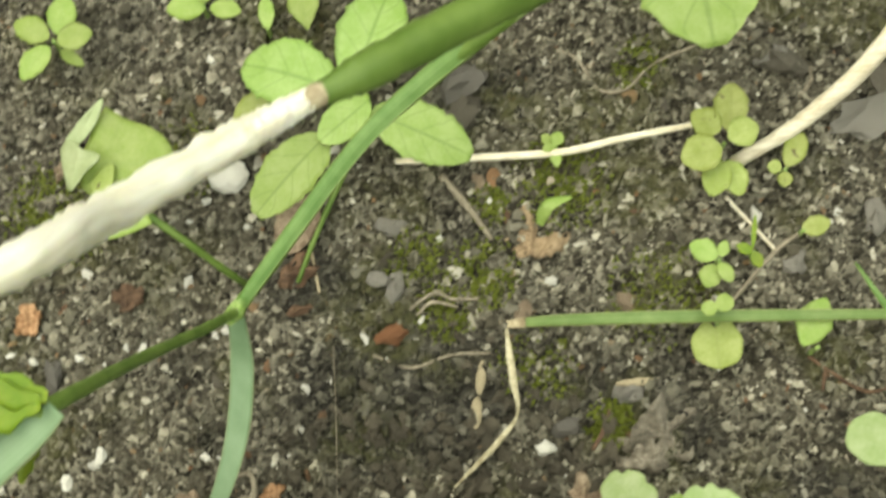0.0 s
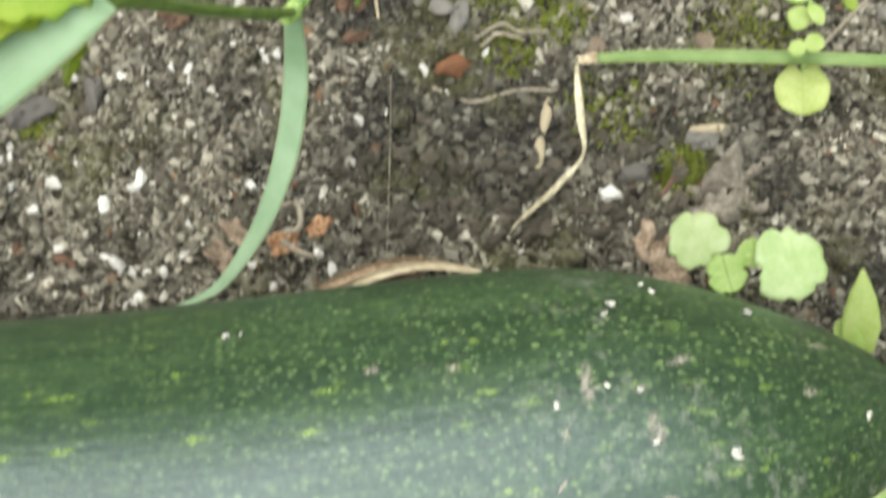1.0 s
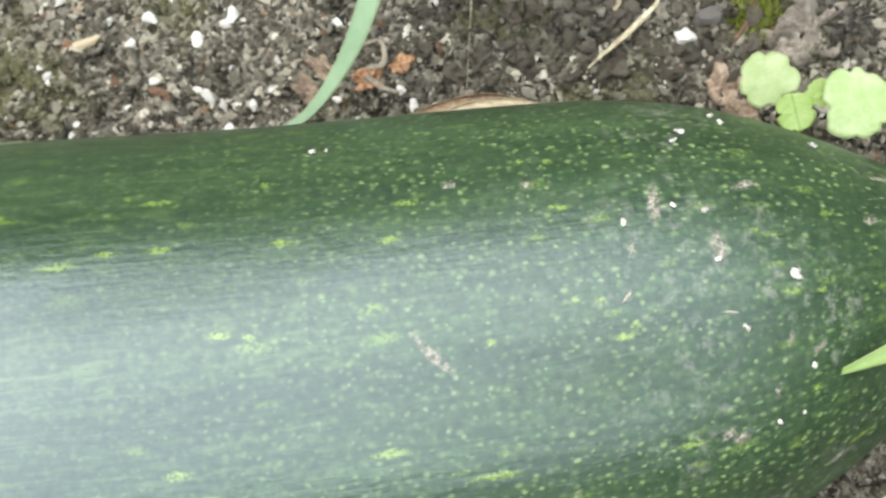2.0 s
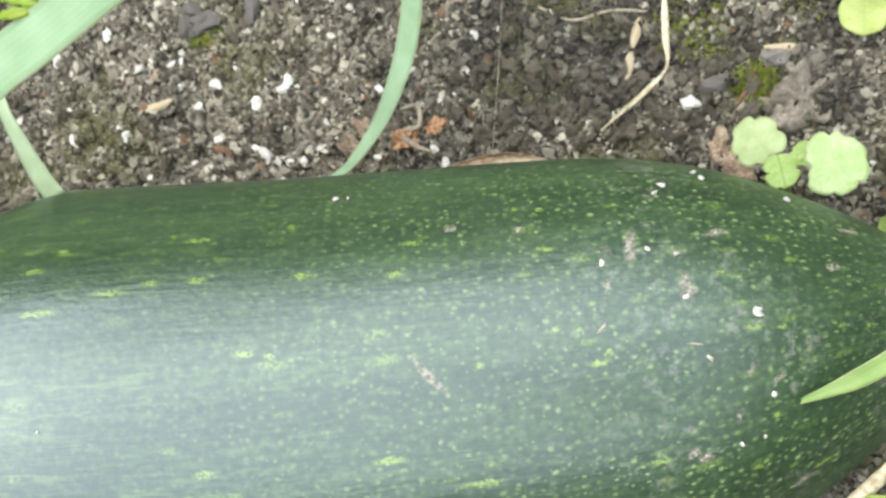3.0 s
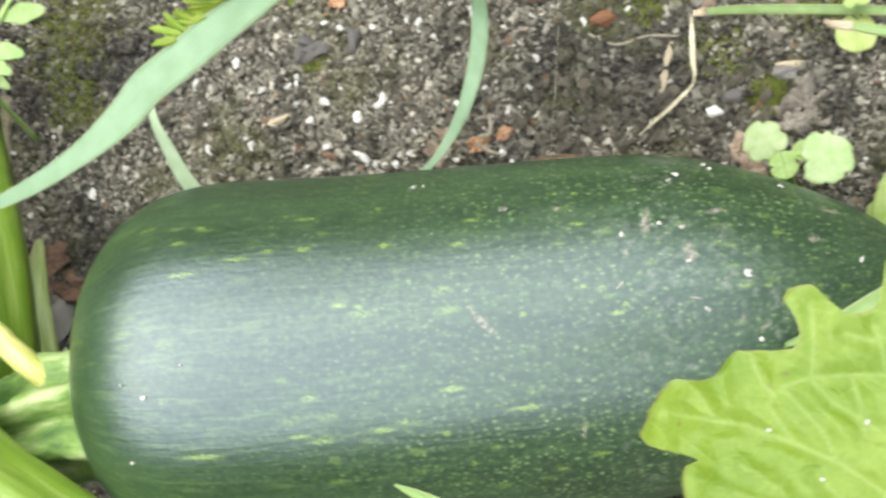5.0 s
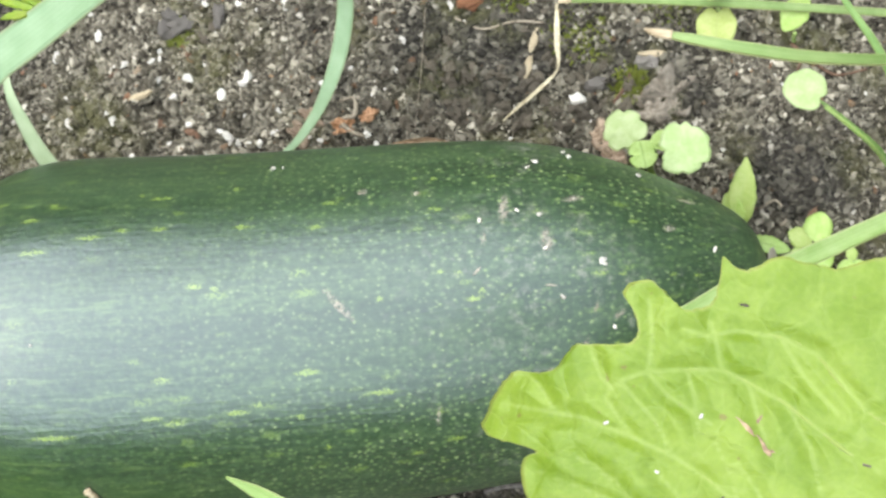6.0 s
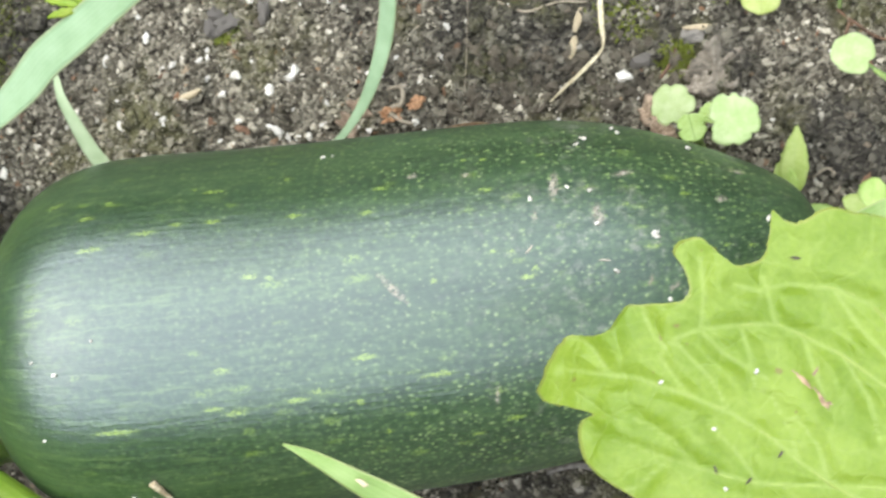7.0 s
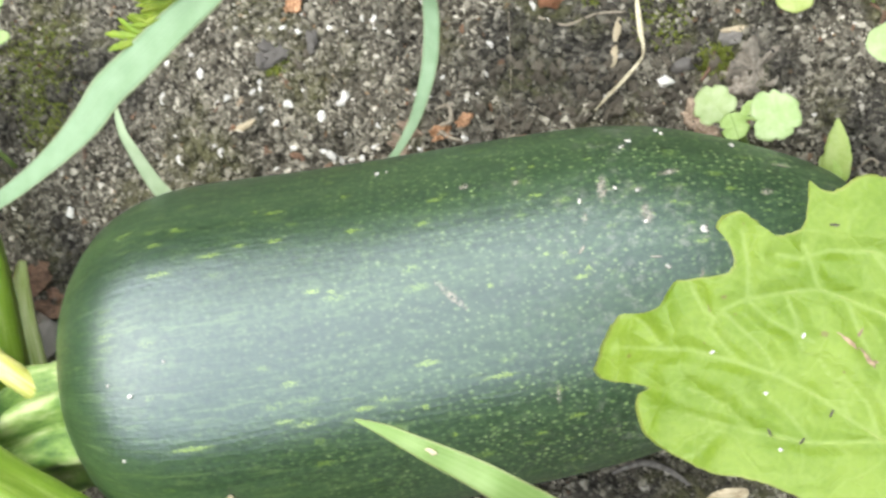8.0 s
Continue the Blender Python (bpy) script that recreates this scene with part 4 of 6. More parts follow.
LEAF_EDGE += [(130.9, 0.0427), (127.1, 0.0414), (124.0, 0.0428), (120.7, 0.0454), (117.6, 0.0492), (116.3, 0.0461), (113.7, 0.0442), (111.0, 0.0444), (106.8, 0.0454), (102.6, 0.0449), (99.2, 0.0433), (90.2, 0.0416), (79.0, 0.0452), (70, 0.0500), (45, 0.0700),
              (20, 0.0854), (-6, 0.0955), (-32, 0.0850), (-60, 0.0520), (-100, 0.0330), (-127, 0.0325), (-142.6, 0.0364), (-150.4, 0.0397), (-155.8, 0.0441), (-159.5, 0.0492), (-166.4, 0.0562), (-169.4, 0.0595), (-172.1, 0.0616), (-175.0, 0.0629), (-179.6, 0.0632)]
MAIN_VEINS = [[(0.262, -0.066), (0.225, -0.063), (0.2002, -0.0614), (0.1797, -0.0614), (0.1673, -0.0586), (0.1567, -0.0556), (0.1455, -0.0526)],
         [(0.262, -0.067), (0.225, -0.070), (0.2001, -0.0642), (0.1886, -0.0575), (0.1822, -0.0524), (0.1744, -0.0477), (0.1653, -0.0441), (0.1558, -0.0410), (0.1390, -0.0392)],
         [(0.262, -0.066), (0.232, -0.058), (0.2085, -0.0448), (0.1959, -0.0356), (0.1883, -0.0319), (0.1828, -0.0295), (0.1760, -0.0299), (0.1680, -0.0308), (0.1626, -0.0330), (0.1596, -0.0364)],
         [(0.262, -0.065), (0.236, -0.050), (0.211, -0.0359), (0.2015, -0.0255), (0.1942, -0.0224), (0.1853, -0.0215), (0.1796, -0.0230), (0.1751, -0.0217)]]
SIDE_VEINS = [[(0.1760, -0.0299), (0.1776, -0.0351), (0.1789, -0.0421)], [(0.1680, -0.0308), (0.1725, -0.0356), (0.1814, -0.0407)], [(0.1883, -0.0319), (0.1909, -0.0400), (0.1934, -0.0468)],
         [(0.1876, -0.0564), (0.1856, -0.0501), (0.1824, -0.0444)], [(0.1744, -0.0477), (0.1701, -0.0408), (0.1626, -0.0330)], [(0.1828, -0.0295), (0.1818, -0.0248), (0.1803, -0.0201)],
         [(0.1680, -0.0308), (0.1687, -0.0232), (0.1677, -0.0161)], [(0.1653, -0.0441), (0.1619, -0.0394), (0.1600, -0.0370)]]
SIDE_VEINS += [[(0.1797, -0.0614), (0.1754, -0.0552), (0.1698, -0.0500)], [(0.1673, -0.0586), (0.1628, -0.0534), (0.1544, -0.0492)], [(0.1935, -0.0609), (0.1910, -0.0530), (0.1867, -0.0479)], [(0.1561, -0.0273), (0.1584, -0.0322), (0.1608, -0.0346)],
         [(0.1959, -0.0356), (0.2010, -0.0440), (0.2030, -0.0520)], [(0.1942, -0.0224), (0.1990, -0.0300), (0.2060, -0.0370)], [(0.1490, -0.0402), (0.1450, -0.0345), (0.1420, -0.0325)], [(0.1620, -0.0572), (0.1560, -0.0625), (0.1530, -0.0640)]]
VEINS = MAIN_VEINS + SIDE_VEINS
VEIN_SEGS = [(p, q) for line in VEINS for p, q in zip(line, line[1:])]


def leaf_edge(a):
    """Radius of the leaf's outline at an angle in degrees."""
    tab = sorted(LEAF_EDGE)
    ang = [p - 360 for p, _ in tab] + [p for p, _ in tab] + [p + 360 for p, _ in tab]
    return float(np.mean(np.interp(a + np.linspace(-0.25, 0.25, 3), ang, [r for _, r in tab] * 3)))


def vein_gap(x, y):
    """Distance from the nearest vein line."""
    best = 1.0
    for (ax, ay), (bx, by) in VEIN_SEGS:
        dx, dy = bx - ax, by - ay
        t = min(1.0, max(0.0, ((x - ax) * dx + (y - ay) * dy) / (dx * dx + dy * dy)))
        best = min(best, math.hypot(x - ax - t * dx, y - ay - t * dy))
    return best


def leaf_lift(x, y):
    """Height of the blade: cushioned between the veins, edges drooping."""
    q = Vector((x * 75, y * 75, 3.0))
    g = min(1.0, vein_gap(x, y) / 0.0036)
    cell = noise.voronoi(Vector((x * 130, y * 160, 1.0)))[0]
    pucker = min(1.0, (cell[1] - cell[0]) * 2.2)
    return 0.0014 * noise.noise(q) + 0.0004 * noise.noise(q * 2.6) - 9.0 * max(0.0, 0.172 - x) ** 2 + 0.0012 * g * g * (3 - 2 * g) + 0.0004 * pucker * g


def broad_leaf_blade():
    rings = 52
    angles = np.concatenate([np.linspace(-180, 92, 200, endpoint=False), np.linspace(92, 180, 520, endpoint=False)])
    n = len(angles)
    top = np.zeros((rings, n + 1, 3))
    uv = np.zeros((rings, n + 1, 2))
    for i in range(rings):
        s = (i / (rings - 1)) ** 0.8
        for j in range(n + 1):
            a = float(angles[j % n])
            r = leaf_edge(a) * (1 + 0.008 * noise.noise(Vector((a * 0.35, 0, 5))) + 0.006 * noise.noise(Vector((a * 0.9, 0, 5)))) * s
            x, y = LEAF_C.x + r * math.cos(radians(a)), LEAF_C.y + r * math.sin(radians(a))
            top[i, j] = (x, y, LEAF_C.z + leaf_lift(x, y))
            uv[i, j] = (s, min(1.0, vein_gap(x, y) / 0.02))
    return slab(top, uv, 0.0005, True)


def vein(points, radii):
    pts = []
    for x, y in points:
        pts.append((x, y, LEAF_C.z + leaf_lift(x, y) - 0.0003))
    fine = spline(pts, 30)
    fine[:, 2] = [LEAF_C.z + leaf_lift(x, y) - 0.0003 for x, y in fine[:, :2]]
    return tube(fine[::2], radii, 8, 30)


broad = thing("broad_leaf", (0.33, -0.10, 0.0), "light green puckered leaf with ragged bitten edge over the marrow", "leaf")
blade = part("leaf_blade", broad_leaf_blade(), BIGLEAF, broad)
part("leaf_stem", tube([(0.256, -0.066, 0.2745), (0.288, -0.075, 0.268), (0.318, -0.090, 0.20), (0.328, -0.098, 0.10), (0.33, -0.10, 0.0)], [0.0022, 0.0030, 0.0036, 0.0040, 0.005], 14, 30), LEAFSTALK, broad)
for k, line in enumerate(VEINS):
    part("vein", vein(line, [0.0006, 0.0004, 0.00028, 0.0001] if k < 4 else [0.00016, 0.00013, 0.00008]), PALEVEIN, blade, "raised pale leaf vein" if k < 4 else "")
for x, y, size, turn in ((0.1880, -0.0405, 0.0024, -40), (0.1915, -0.0440, 0.0026, -50), (0.1905, -0.0395, 0.0014, 60), (0.1936, -0.0452, 0.0014, 10)):
    part("dried_patch", crumpled((x, y, LEAF_C.z + leaf_lift(x, y) + 0.0001), size, turn, 0.24, seed=int(x * 1e4), crease=0.03, thick=0.0003), TANLEAF, blade, "dry pinkish brown patch")
for k, (x, y) in enumerate([(0.1869, -0.0164), (0.1841, -0.0555), (0.1714, -0.0591), (0.2117, -0.0467), (0.178, -0.0609), (0.1735, -0.0626), (0.171, -0.0509), (0.1601, -0.0417), (0.1792, -0.0392)]):
    v, f = lump(1, (0.0009, 0.00028, 0.00022) if k < 5 else (0.0005, 0.0004, 0.0003), 0.8, 80 + k, 2)
    ob = new("soil_speck", mesh_from("speck", v, f, None, WETSOIL if k < 5 else GRIT))
    ob.matrix_world = pose(x, y, LEAF_C.z + leaf_lift(x, y) + 0.0003, 0, 0, 57 * k)
    tagged(ob, "tiny dark crumb of soil on the leaf" if k < 5 else "tiny pale crumb on the leaf", "soil crumb", "specks on the leaf")

# ---- grasses ----
grass = thing("grass_plant", (0.13, 0.24, gz(0.13, 0.24)), "jointed green grass stem with arching grey-green blades", "grass")
culm = part("stem", tube([(0.13, 0.24, 0.0), (0.128, 0.215, 0.07), (0.114, 0.196, 0.100), (0.086, 0.183, 0.082), (0.066, 0.1685, 0.076), (0.045, 0.1455, 0.070), (0.0278, 0.1265, 0.065)],
                         [0.0024, 0.0024, 0.0024, 0.0023, 0.0022, 0.0021, 0.0021], 14, 44), CULM, grass)
part("sheath", ribbon([(0.114, 0.1955, 0.1045), (0.086, 0.1825, 0.0865), (0.066, 0.1675, 0.0800), (0.045, 0.1450, 0.0735), (0.0298, 0.1280, 0.0680)], [0.0058, 0.0054, 0.0050, 0.0044, 0.0036], fold=-0.35, up=(0.1, -0.2, 1)), GREENBLADE, culm)
part("joint", tube([(0.0305, 0.1295, 0.0665), (0.0278, 0.1265, 0.065), (0.0262, 0.1235, 0.068)], [0.0019, 0.0026, 0.0017], 14, 12), WEEDSTEM, culm, "pale swollen grass joint")
part("side_stem", tube([(0.0278, 0.1262, 0.065), (0.0262, 0.1160, 0.098), (0.0250, 0.1000, 0.155), (0.0268, 0.0870, 0.203), (0.0240, 0.0810, 0.219)], [0.0014, 0.0014, 0.0014, 0.0015, 0.0017], 12, 30), CULM, grass)
part("hanging_blade", ribbon([(0.0276, 0.1270, 0.064), (0.0258, 0.1150, 0.048), (0.0228, 0.0986, 0.040), (0.0178, 0.0834, 0.036), (0.0110, 0.0712, 0.032), (0.001, 0.0590, 0.030), (-0.012, 0.0530, 0.030)],
                             [0.0046, 0.0070, 0.0072, 0.0062, 0.0048, 0.0030, 0.0006], fold=0.10, twist=(0, 14)), GLAUCOUS, grass, "grey-green grass blade")
BLADE = [(0.0279, 0.082, 0.2175), (0.0233, 0.0781, 0.22), (0.012, 0.0708, 0.218), (-0.0006, 0.0642, 0.214), (-0.0143, 0.056, 0.21), (-0.0258, 0.0491, 0.207), (-0.0331, 0.0421, 0.205), (-0.042, 0.0353, 0.203), (-0.0526, 0.0293, 0.2), (-0.0661, 0.0231, 0.196), (-0.0834, 0.0178, 0.19), (-0.1009, 0.015, 0.182)]
part("broad_blade", ribbon(BLADE, [0.004, 0.0085, 0.0115, 0.0126, 0.0130, 0.0130, 0.0118, 0.0094, 0.0072, 0.0060, 0.0044, 0.0008], n=72, fold=0.12, twist=(10, -6)), GLAUCOUS, grass, "broad bent grey-green grass blade")
for k, (b, t, w) in enumerate([((0.026, 0.083, 0.221), (0.004, 0.0800, 0.2235), 0.0085), ((0.025, 0.081, 0.219), (0.0205, 0.0700, 0.2150), 0.0040), ((0.027, 0.084, 0.220), (0.008, 0.0880, 0.2240), 0.0062), ((0.022, 0.082, 0.221), (0.000, 0.0730, 0.2220), 0.0060)]):
    part("young_leaf", leaf_shape(b, t, w, fat=0.8, fold=0.35, curl=0.04, teeth=4, tooth=0.5, seed=k), YELLOWGREEN, grass, "ragged yellow-green young leaf")
# a ragged fringe of narrow yellow-green leaflets along the blade's far edge
frg = random.Random(12)
for k in range(66):
    f = 0.8 + 3.0 * k / 65
    i, w = int(f), f - int(f)
    bx, by, bz = (BLADE[i][c] * (1 - w) + BLADE[i + 1][c] * w for c in range(3))
    bx, by = bx - 0.0032, by + 0.0046
    ln, tilt = frg.uniform(0.010, 0.025) * (1.25 - 0.75 * k / 65), radians(frg.uniform(132, 200))
    e = (bx + ln * math.cos(tilt), by + ln * math.sin(tilt), bz - ln * frg.uniform(0.05, 0.45))
    part("young_leaf", leaf_shape((bx, by, bz), e, frg.uniform(0.0012, 0.0024), fat=1.1, fold=0.4, curl=0.05, teeth=4, tooth=0.5, n=12, m=5, seed=k + 20), YELLOWGREEN, grass)

short = thing("grass_shoot", (-0.074, 0.048, gz(-0.074, 0.048)), "short pale grey-green grass shoot behind the marrow", "grass")
part("blade", ribbon([(-0.0740, 0.0480, 0.0), (-0.0760, 0.0470, 0.040), (-0.0790, 0.0430, 0.064), (-0.0820, 0.0461, 0.069), (-0.0854, 0.0520, 0.073), (-0.0883, 0.0597, 0.079), (-0.0906, 0.0664, 0.084), (-0.0922, 0.0730, 0.086), (-0.0940, 0.0790, 0.085)], [0.0050, 0.0062, 0.0066, 0.0064, 0.0058, 0.0048, 0.0036, 0.0026, 0.0006], n=40, fold=0.14, up=(0.3, -0.3, 1)), PALEBLADE, short)

right = thing("grass_shoot", (0.268, 0.055, gz(0.268, 0.055)), "pale green grass blade leaning over the marrow tip", "grass")
part("blade", ribbon([(0.268, 0.055, 0.0), (0.258, 0.050, 0.055), (0.231, 0.034, 0.078), (0.201, 0.0185, 0.080), (0.179, 0.008, 0.080), (0.161, -0.003, 0.080), (0.1445, -0.0105, 0.079)], [0.003, 0.0045, 0.0062, 0.0066, 0.0064, 0.0050, 0.0005], fold=0.35), LIMEBLADE, right)

low = thing("grass_shoot", (0.168, -0.135, gz(0.168, -0.135)), "lime green grass blade rising high in front of the marrow", "grass")
part("blade", ribbon([(0.168, -0.135, 0.0), (0.166, -0.122, 0.12), (0.158, -0.100, 0.24), (0.1450, -0.0815, 0.305), (0.1311, -0.0703, 0.329), (0.1231, -0.0654, 0.334), (0.1155, -0.0615, 0.337), (0.1085, -0.0580, 0.3385), (0.1029, -0.0559, 0.339)],
                     [0.004, 0.005, 0.006, 0.0062, 0.0058, 0.0050, 0.0037, 0.0022, 0.0003], n=60, fold=0.32), LIMEBLADE, low)
part("pale_scar", crumpled((0.1172, -0.0620, 0.3380), 0.0011, -30, 0.4, seed=6, crease=0.05, thick=0.0003), STRAW, low, "pale dry scar on the blade")

high = thing("grass_shoot", (0.33, 0.09, gz(0.33, 0.09)), "tall thin green grass blade arching over the bed", "grass")
part("blade", ribbon([(0.33, 0.09, 0.0), (0.322, 0.080, 0.16), (0.285, 0.045, 0.30), (0.2450, 0.0200, 0.352), (0.2174, 0.0099, 0.375), (0.2096, 0.0060, 0.388), (0.2031, 0.0041, 0.395), (0.1961, 0.0031, 0.400), (0.1893, 0.0032, 0.403), (0.1823, 0.0044, 0.403), (0.1777, 0.0052, 0.403)],
                     [0.0026, 0.0028, 0.0026, 0.0020, 0.0016, 0.0014, 0.0014, 0.0015, 0.0015, 0.0012, 0.0003], n=72, fold=0.3), FLATBLADE, high)
part("withered_tip", ribbon([(0.1800, 0.0048, 0.4032), (0.1780, 0.0051, 0.4032), (0.1765, 0.0056, 0.403)], [0.0011, 0.0009, 0.0002], n=10, fold=0.3), STRAW, high, "withered straw-coloured tip")

flat = thing("grass_shoot", (0.262, 0.119, gz(0.262, 0.119)), "green grass blade lying flat on the soil", "grass")
part("blade", ribbon([(0.262, 0.119, 0.004), (0.240, 0.120, 0.013), (0.220, 0.121, 0.015), (0.195, 0.1225, 0.015), (0.170, 0.124, 0.015), (0.144, 0.1255, 0.014), (0.119, 0.127, 0.011), (0.1045, 0.128, 0.006)], [0.0028, 0.0028, 0.0030, 0.0033, 0.0037, 0.0039, 0.0035, 0.0026], fold=0.35), FLATBLADE, flat)
part("withered_tip", ribbon([(0.107, 0.1278, 0.0075), (0.102, 0.128, 0.005), (0.0985, 0.1295, 0.003)], [0.0032, 0.0024, 0.0005], n=10, fold=0.3), STRAW, flat, "withered straw-coloured tip")

for pts, w, lab in (([(0.233, 0.064, gz(0.233, 0.064)), (0.226, 0.068, 0.020), (0.213, 0.076, 0.032), (0.203, 0.082, 0.038)], [0.0012, 0.0014, 0.0013, 0.0008], "thin green stalk bent over the soil"),
                    ([(0.236, 0.080, gz(0.236, 0.08)), (0.230, 0.092, 0.025), (0.223, 0.104, 0.032), (0.211, 0.120, 0.036), (0.204, 0.134, 0.034)], [0.002, 0.0030, 0.0029, 0.0022, 0.0005], "thin green grass blade over the soil")):
    single("grass_shoot", ribbon(pts, w, n=24, fold=0.4), GREENBLADE, pts[0], lab, "grass")

blanched = thing("pulled_grass", (-0.34, -0.02, 0.0), "pulled grass stem, white below and green above, leaning high", "grass")
part("white_base", tube([(-0.34, -0.02, 0.0), (-0.30, -0.01, 0.11), (-0.20, 0.008, 0.26), (-0.08, 0.028, 0.340), (0.0, 0.0475, 0.357), (0.040, 0.0630, 0.3565), (0.0670, 0.0757, 0.350), (0.0709, 0.0854, 0.331), (0.0797, 0.0944, 0.320), (0.0840, 0.0977, 0.317), (0.0877, 0.1003, 0.315)],
                        [0.0026, 0.0025, 0.0024, 0.0022, 0.0020, 0.0019, 0.0019, 0.0021, 0.0020, 0.0017, 0.0013], 22, 170, 0, 0, 5, 0.20), WHITESTALK, blanched, "soft cream blanched stem base")
part("joint", tube([(0.0870, 0.0998, 0.3153), (0.0883, 0.1006, 0.315), (0.0899, 0.1015, 0.3144)], [0.0012, 0.0014, 0.0013], 14, 14, lumpy=0.1), STRAW, blanched, "tan joint")
part("green_stem", tube([(0.0893, 0.1011, 0.3146), (0.0934, 0.1036, 0.313), (0.1007, 0.1090, 0.308), (0.1120, 0.1172, 0.300), (0.1325, 0.1310, 0.285)], [0.0014, 0.0022, 0.0025, 0.0025, 0.0022], 16, 30), CULM, blanched, "green upper stem")

# ---- broad-leaved weeds and seedlings ----
FOLDED = leaf_material("leaf_underside", (0.42, 0.50, 0.25), (0.55, 0.62, 0.36), (0.5, 0.58, 0.3), 0.3, 3, vein_amount=0.2)
weed = thing("chickweed", (0.060, 0.194, gz(0.060, 0.194)), "low weed with oval light green leaves on soil", "weed")
part("stem", tube([(0.060, 0.196, 0.0), (0.060, 0.197, 0.012), (0.062, 0.199, 0.026)], [0.0022, 0.0022, 0.0020], 10, 12), WEEDSTEM, weed)
part("runner", tube([(0.060, 0.194, 0.004), (0.052, 0.178, 0.010), (0.043, 0.160, 0.010), (0.036, 0.146, 0.006)], [0.0010, 0.0010, 0.0009, 0.0008], 10, 20), CULM, weed)
for k, (b, t, w, dz) in enumerate([((0.0525, 0.2040, 0.024), (0.0219, 0.2169, 0.019), 0.0222, 0.1), ((0.0592, 0.2041, 0.026), (0.0713, 0.2370, 0.022), 0.0222, 0.1), ((0.0640, 0.1947, 0.025), (0.0943, 0.1795, 0.020), 0.0185, 0.05),
                                   ((0.0490, 0.1885, 0.024), (0.0262, 0.1647, 0.024), 0.0178, 0.05), ((0.0637, 0.1972, 0.028), (0.0477, 0.1858, 0.026), 0.0125, 0.0)]):
    part("leaf", leaf_shape(b, t, w, fat=0.95, tipness=0.80, curl=dz, fold=0.12, wave=0.02, seed=k, n=26, m=11), WEED, weed)
part("leaf", leaf_shape((0.034, 0.2065, 0.010), (0.0165, 0.2000, 0.008), 0.0125, fat=0.9, curl=0.08, seed=9), OLIVE, weed, "browning lower leaf")
part("leaf", leaf_shape((0.043, 0.172, 0.012), (0.030, 0.156, 0.004), 0.014, fat=0.9, curl=0.05, seed=12), PINKLEAF, weed, "withered pinkish lower leaf")

eaten = thing("eaten_weed", (0.026, 0.138, gz(0.026, 0.138)), "pale green weed leaf eaten to a hook on bent stem", "weed")
part("stem", tube([(0.0180, 0.1480, 0.000), (0.0145, 0.1500, 0.009), (0.004, 0.158, 0.022), (-0.008, 0.167, 0.029)], [0.0011, 0.0012, 0.0012, 0.0013], 10, 24), CULM, eaten)
part("leaf", torn_leaf([(-0.018, 0.2005, 0.033), (-0.012, 0.1965, 0.031), (-0.004, 0.1930, 0.030), (0.001, 0.188, 0.030), (0.003, 0.181, 0.029), (0.0, 0.171, 0.029), (-0.007, 0.1650, 0.029), (-0.013, 0.1655, 0.030),
                        (-0.0190, 0.1690, 0.030), (-0.0225, 0.1722, 0.030), (-0.0262, 0.1755, 0.030), (-0.0272, 0.1805, 0.031), (-0.0262, 0.1855, 0.031), (-0.0232, 0.1905, 0.032), (-0.0212, 0.1950, 0.033)], 0.05, seed=2), SEEDLING, eaten)
part("leaf_hook", ribbon([(-0.006, 0.1660, 0.0296), (-0.013, 0.1630, 0.0295), (-0.020, 0.1618, 0.029), (-0.0265, 0.1645, 0.028), (-0.0285, 0.1685, 0.028), (-0.0265, 0.1710, 0.028)], [0.0075, 0.0066, 0.0062, 0.0055, 0.0040, 0.0008], n=24, fold=0.06), SEEDLING, eaten)
part("folded_edge", torn_leaf([(-0.0330, 0.188, 0.031), (-0.0300, 0.1905, 0.033), (-0.0240, 0.1860, 0.036), (-0.0185, 0.1830, 0.037), (-0.0235, 0.1785, 0.036), (-0.0290, 0.1738, 0.033), (-0.0315, 0.1790, 0.031)], 0.08, seed=3), FOLDED, eaten, "pale underside of the folded leaf edge")
part("folded_edge", torn_leaf([(-0.0305, 0.1905, 0.033), (-0.0240, 0.1965, 0.036), (-0.0178, 0.2015, 0.037), (-0.0190, 0.1960, 0.036), (-0.0235, 0.1905, 0.034), (-0.0285, 0.1880, 0.032)], 0.05, seed=4), FOLDED, eaten, "pale underside of the folded leaf edge")
part("torn_strip", torn_leaf([(-0.0235, 0.1755, 0.032), (-0.0200, 0.1800, 0.0325), (-0.0155, 0.1815, 0.032), (-0.0165, 0.1740, 0.0318), (-0.0200, 0.1690, 0.0315)], 0.08, seed=5), OLIVE, eaten, "yellowing torn strip")


def seedling(base, leaves, label, mat=SEEDLING, group="seedlings on the soil", stem=None, height=0.010, fat=0.95, name="seedling", tip=1.0):
    """A small rosette: leaves as (dx, dy, dz, length, width, heading)."""
    bz = gz(*base)
    t = thing(name, (base[0], base[1], bz), label, "seedling", group)
    part("stem", tube(stem or [(base[0], base[1], bz - 0.001), (base[0], base[1], bz + height * 0.5), (base[0] + 0.0004, base[1], bz + height)], [0.0008, 0.0008, 0.0007], 8, 10), WEEDSTEM, t)
    for k, (dx, dy, dz, ln, w, hd) in enumerate(leaves):
        b = Vector((base[0] + dx, base[1] + dy, bz + height + dz))
        e = b + Vector((math.cos(radians(hd)) * ln, math.sin(radians(hd)) * ln, ln * 0.02))
        part("leaf", leaf_shape(b, e, w, fat=fat, curl=0.06, fold=0.10, tipness=tip, n=14, m=7, seed=k + int(abs(base[0]) * 1000)), mat, t)
    return t


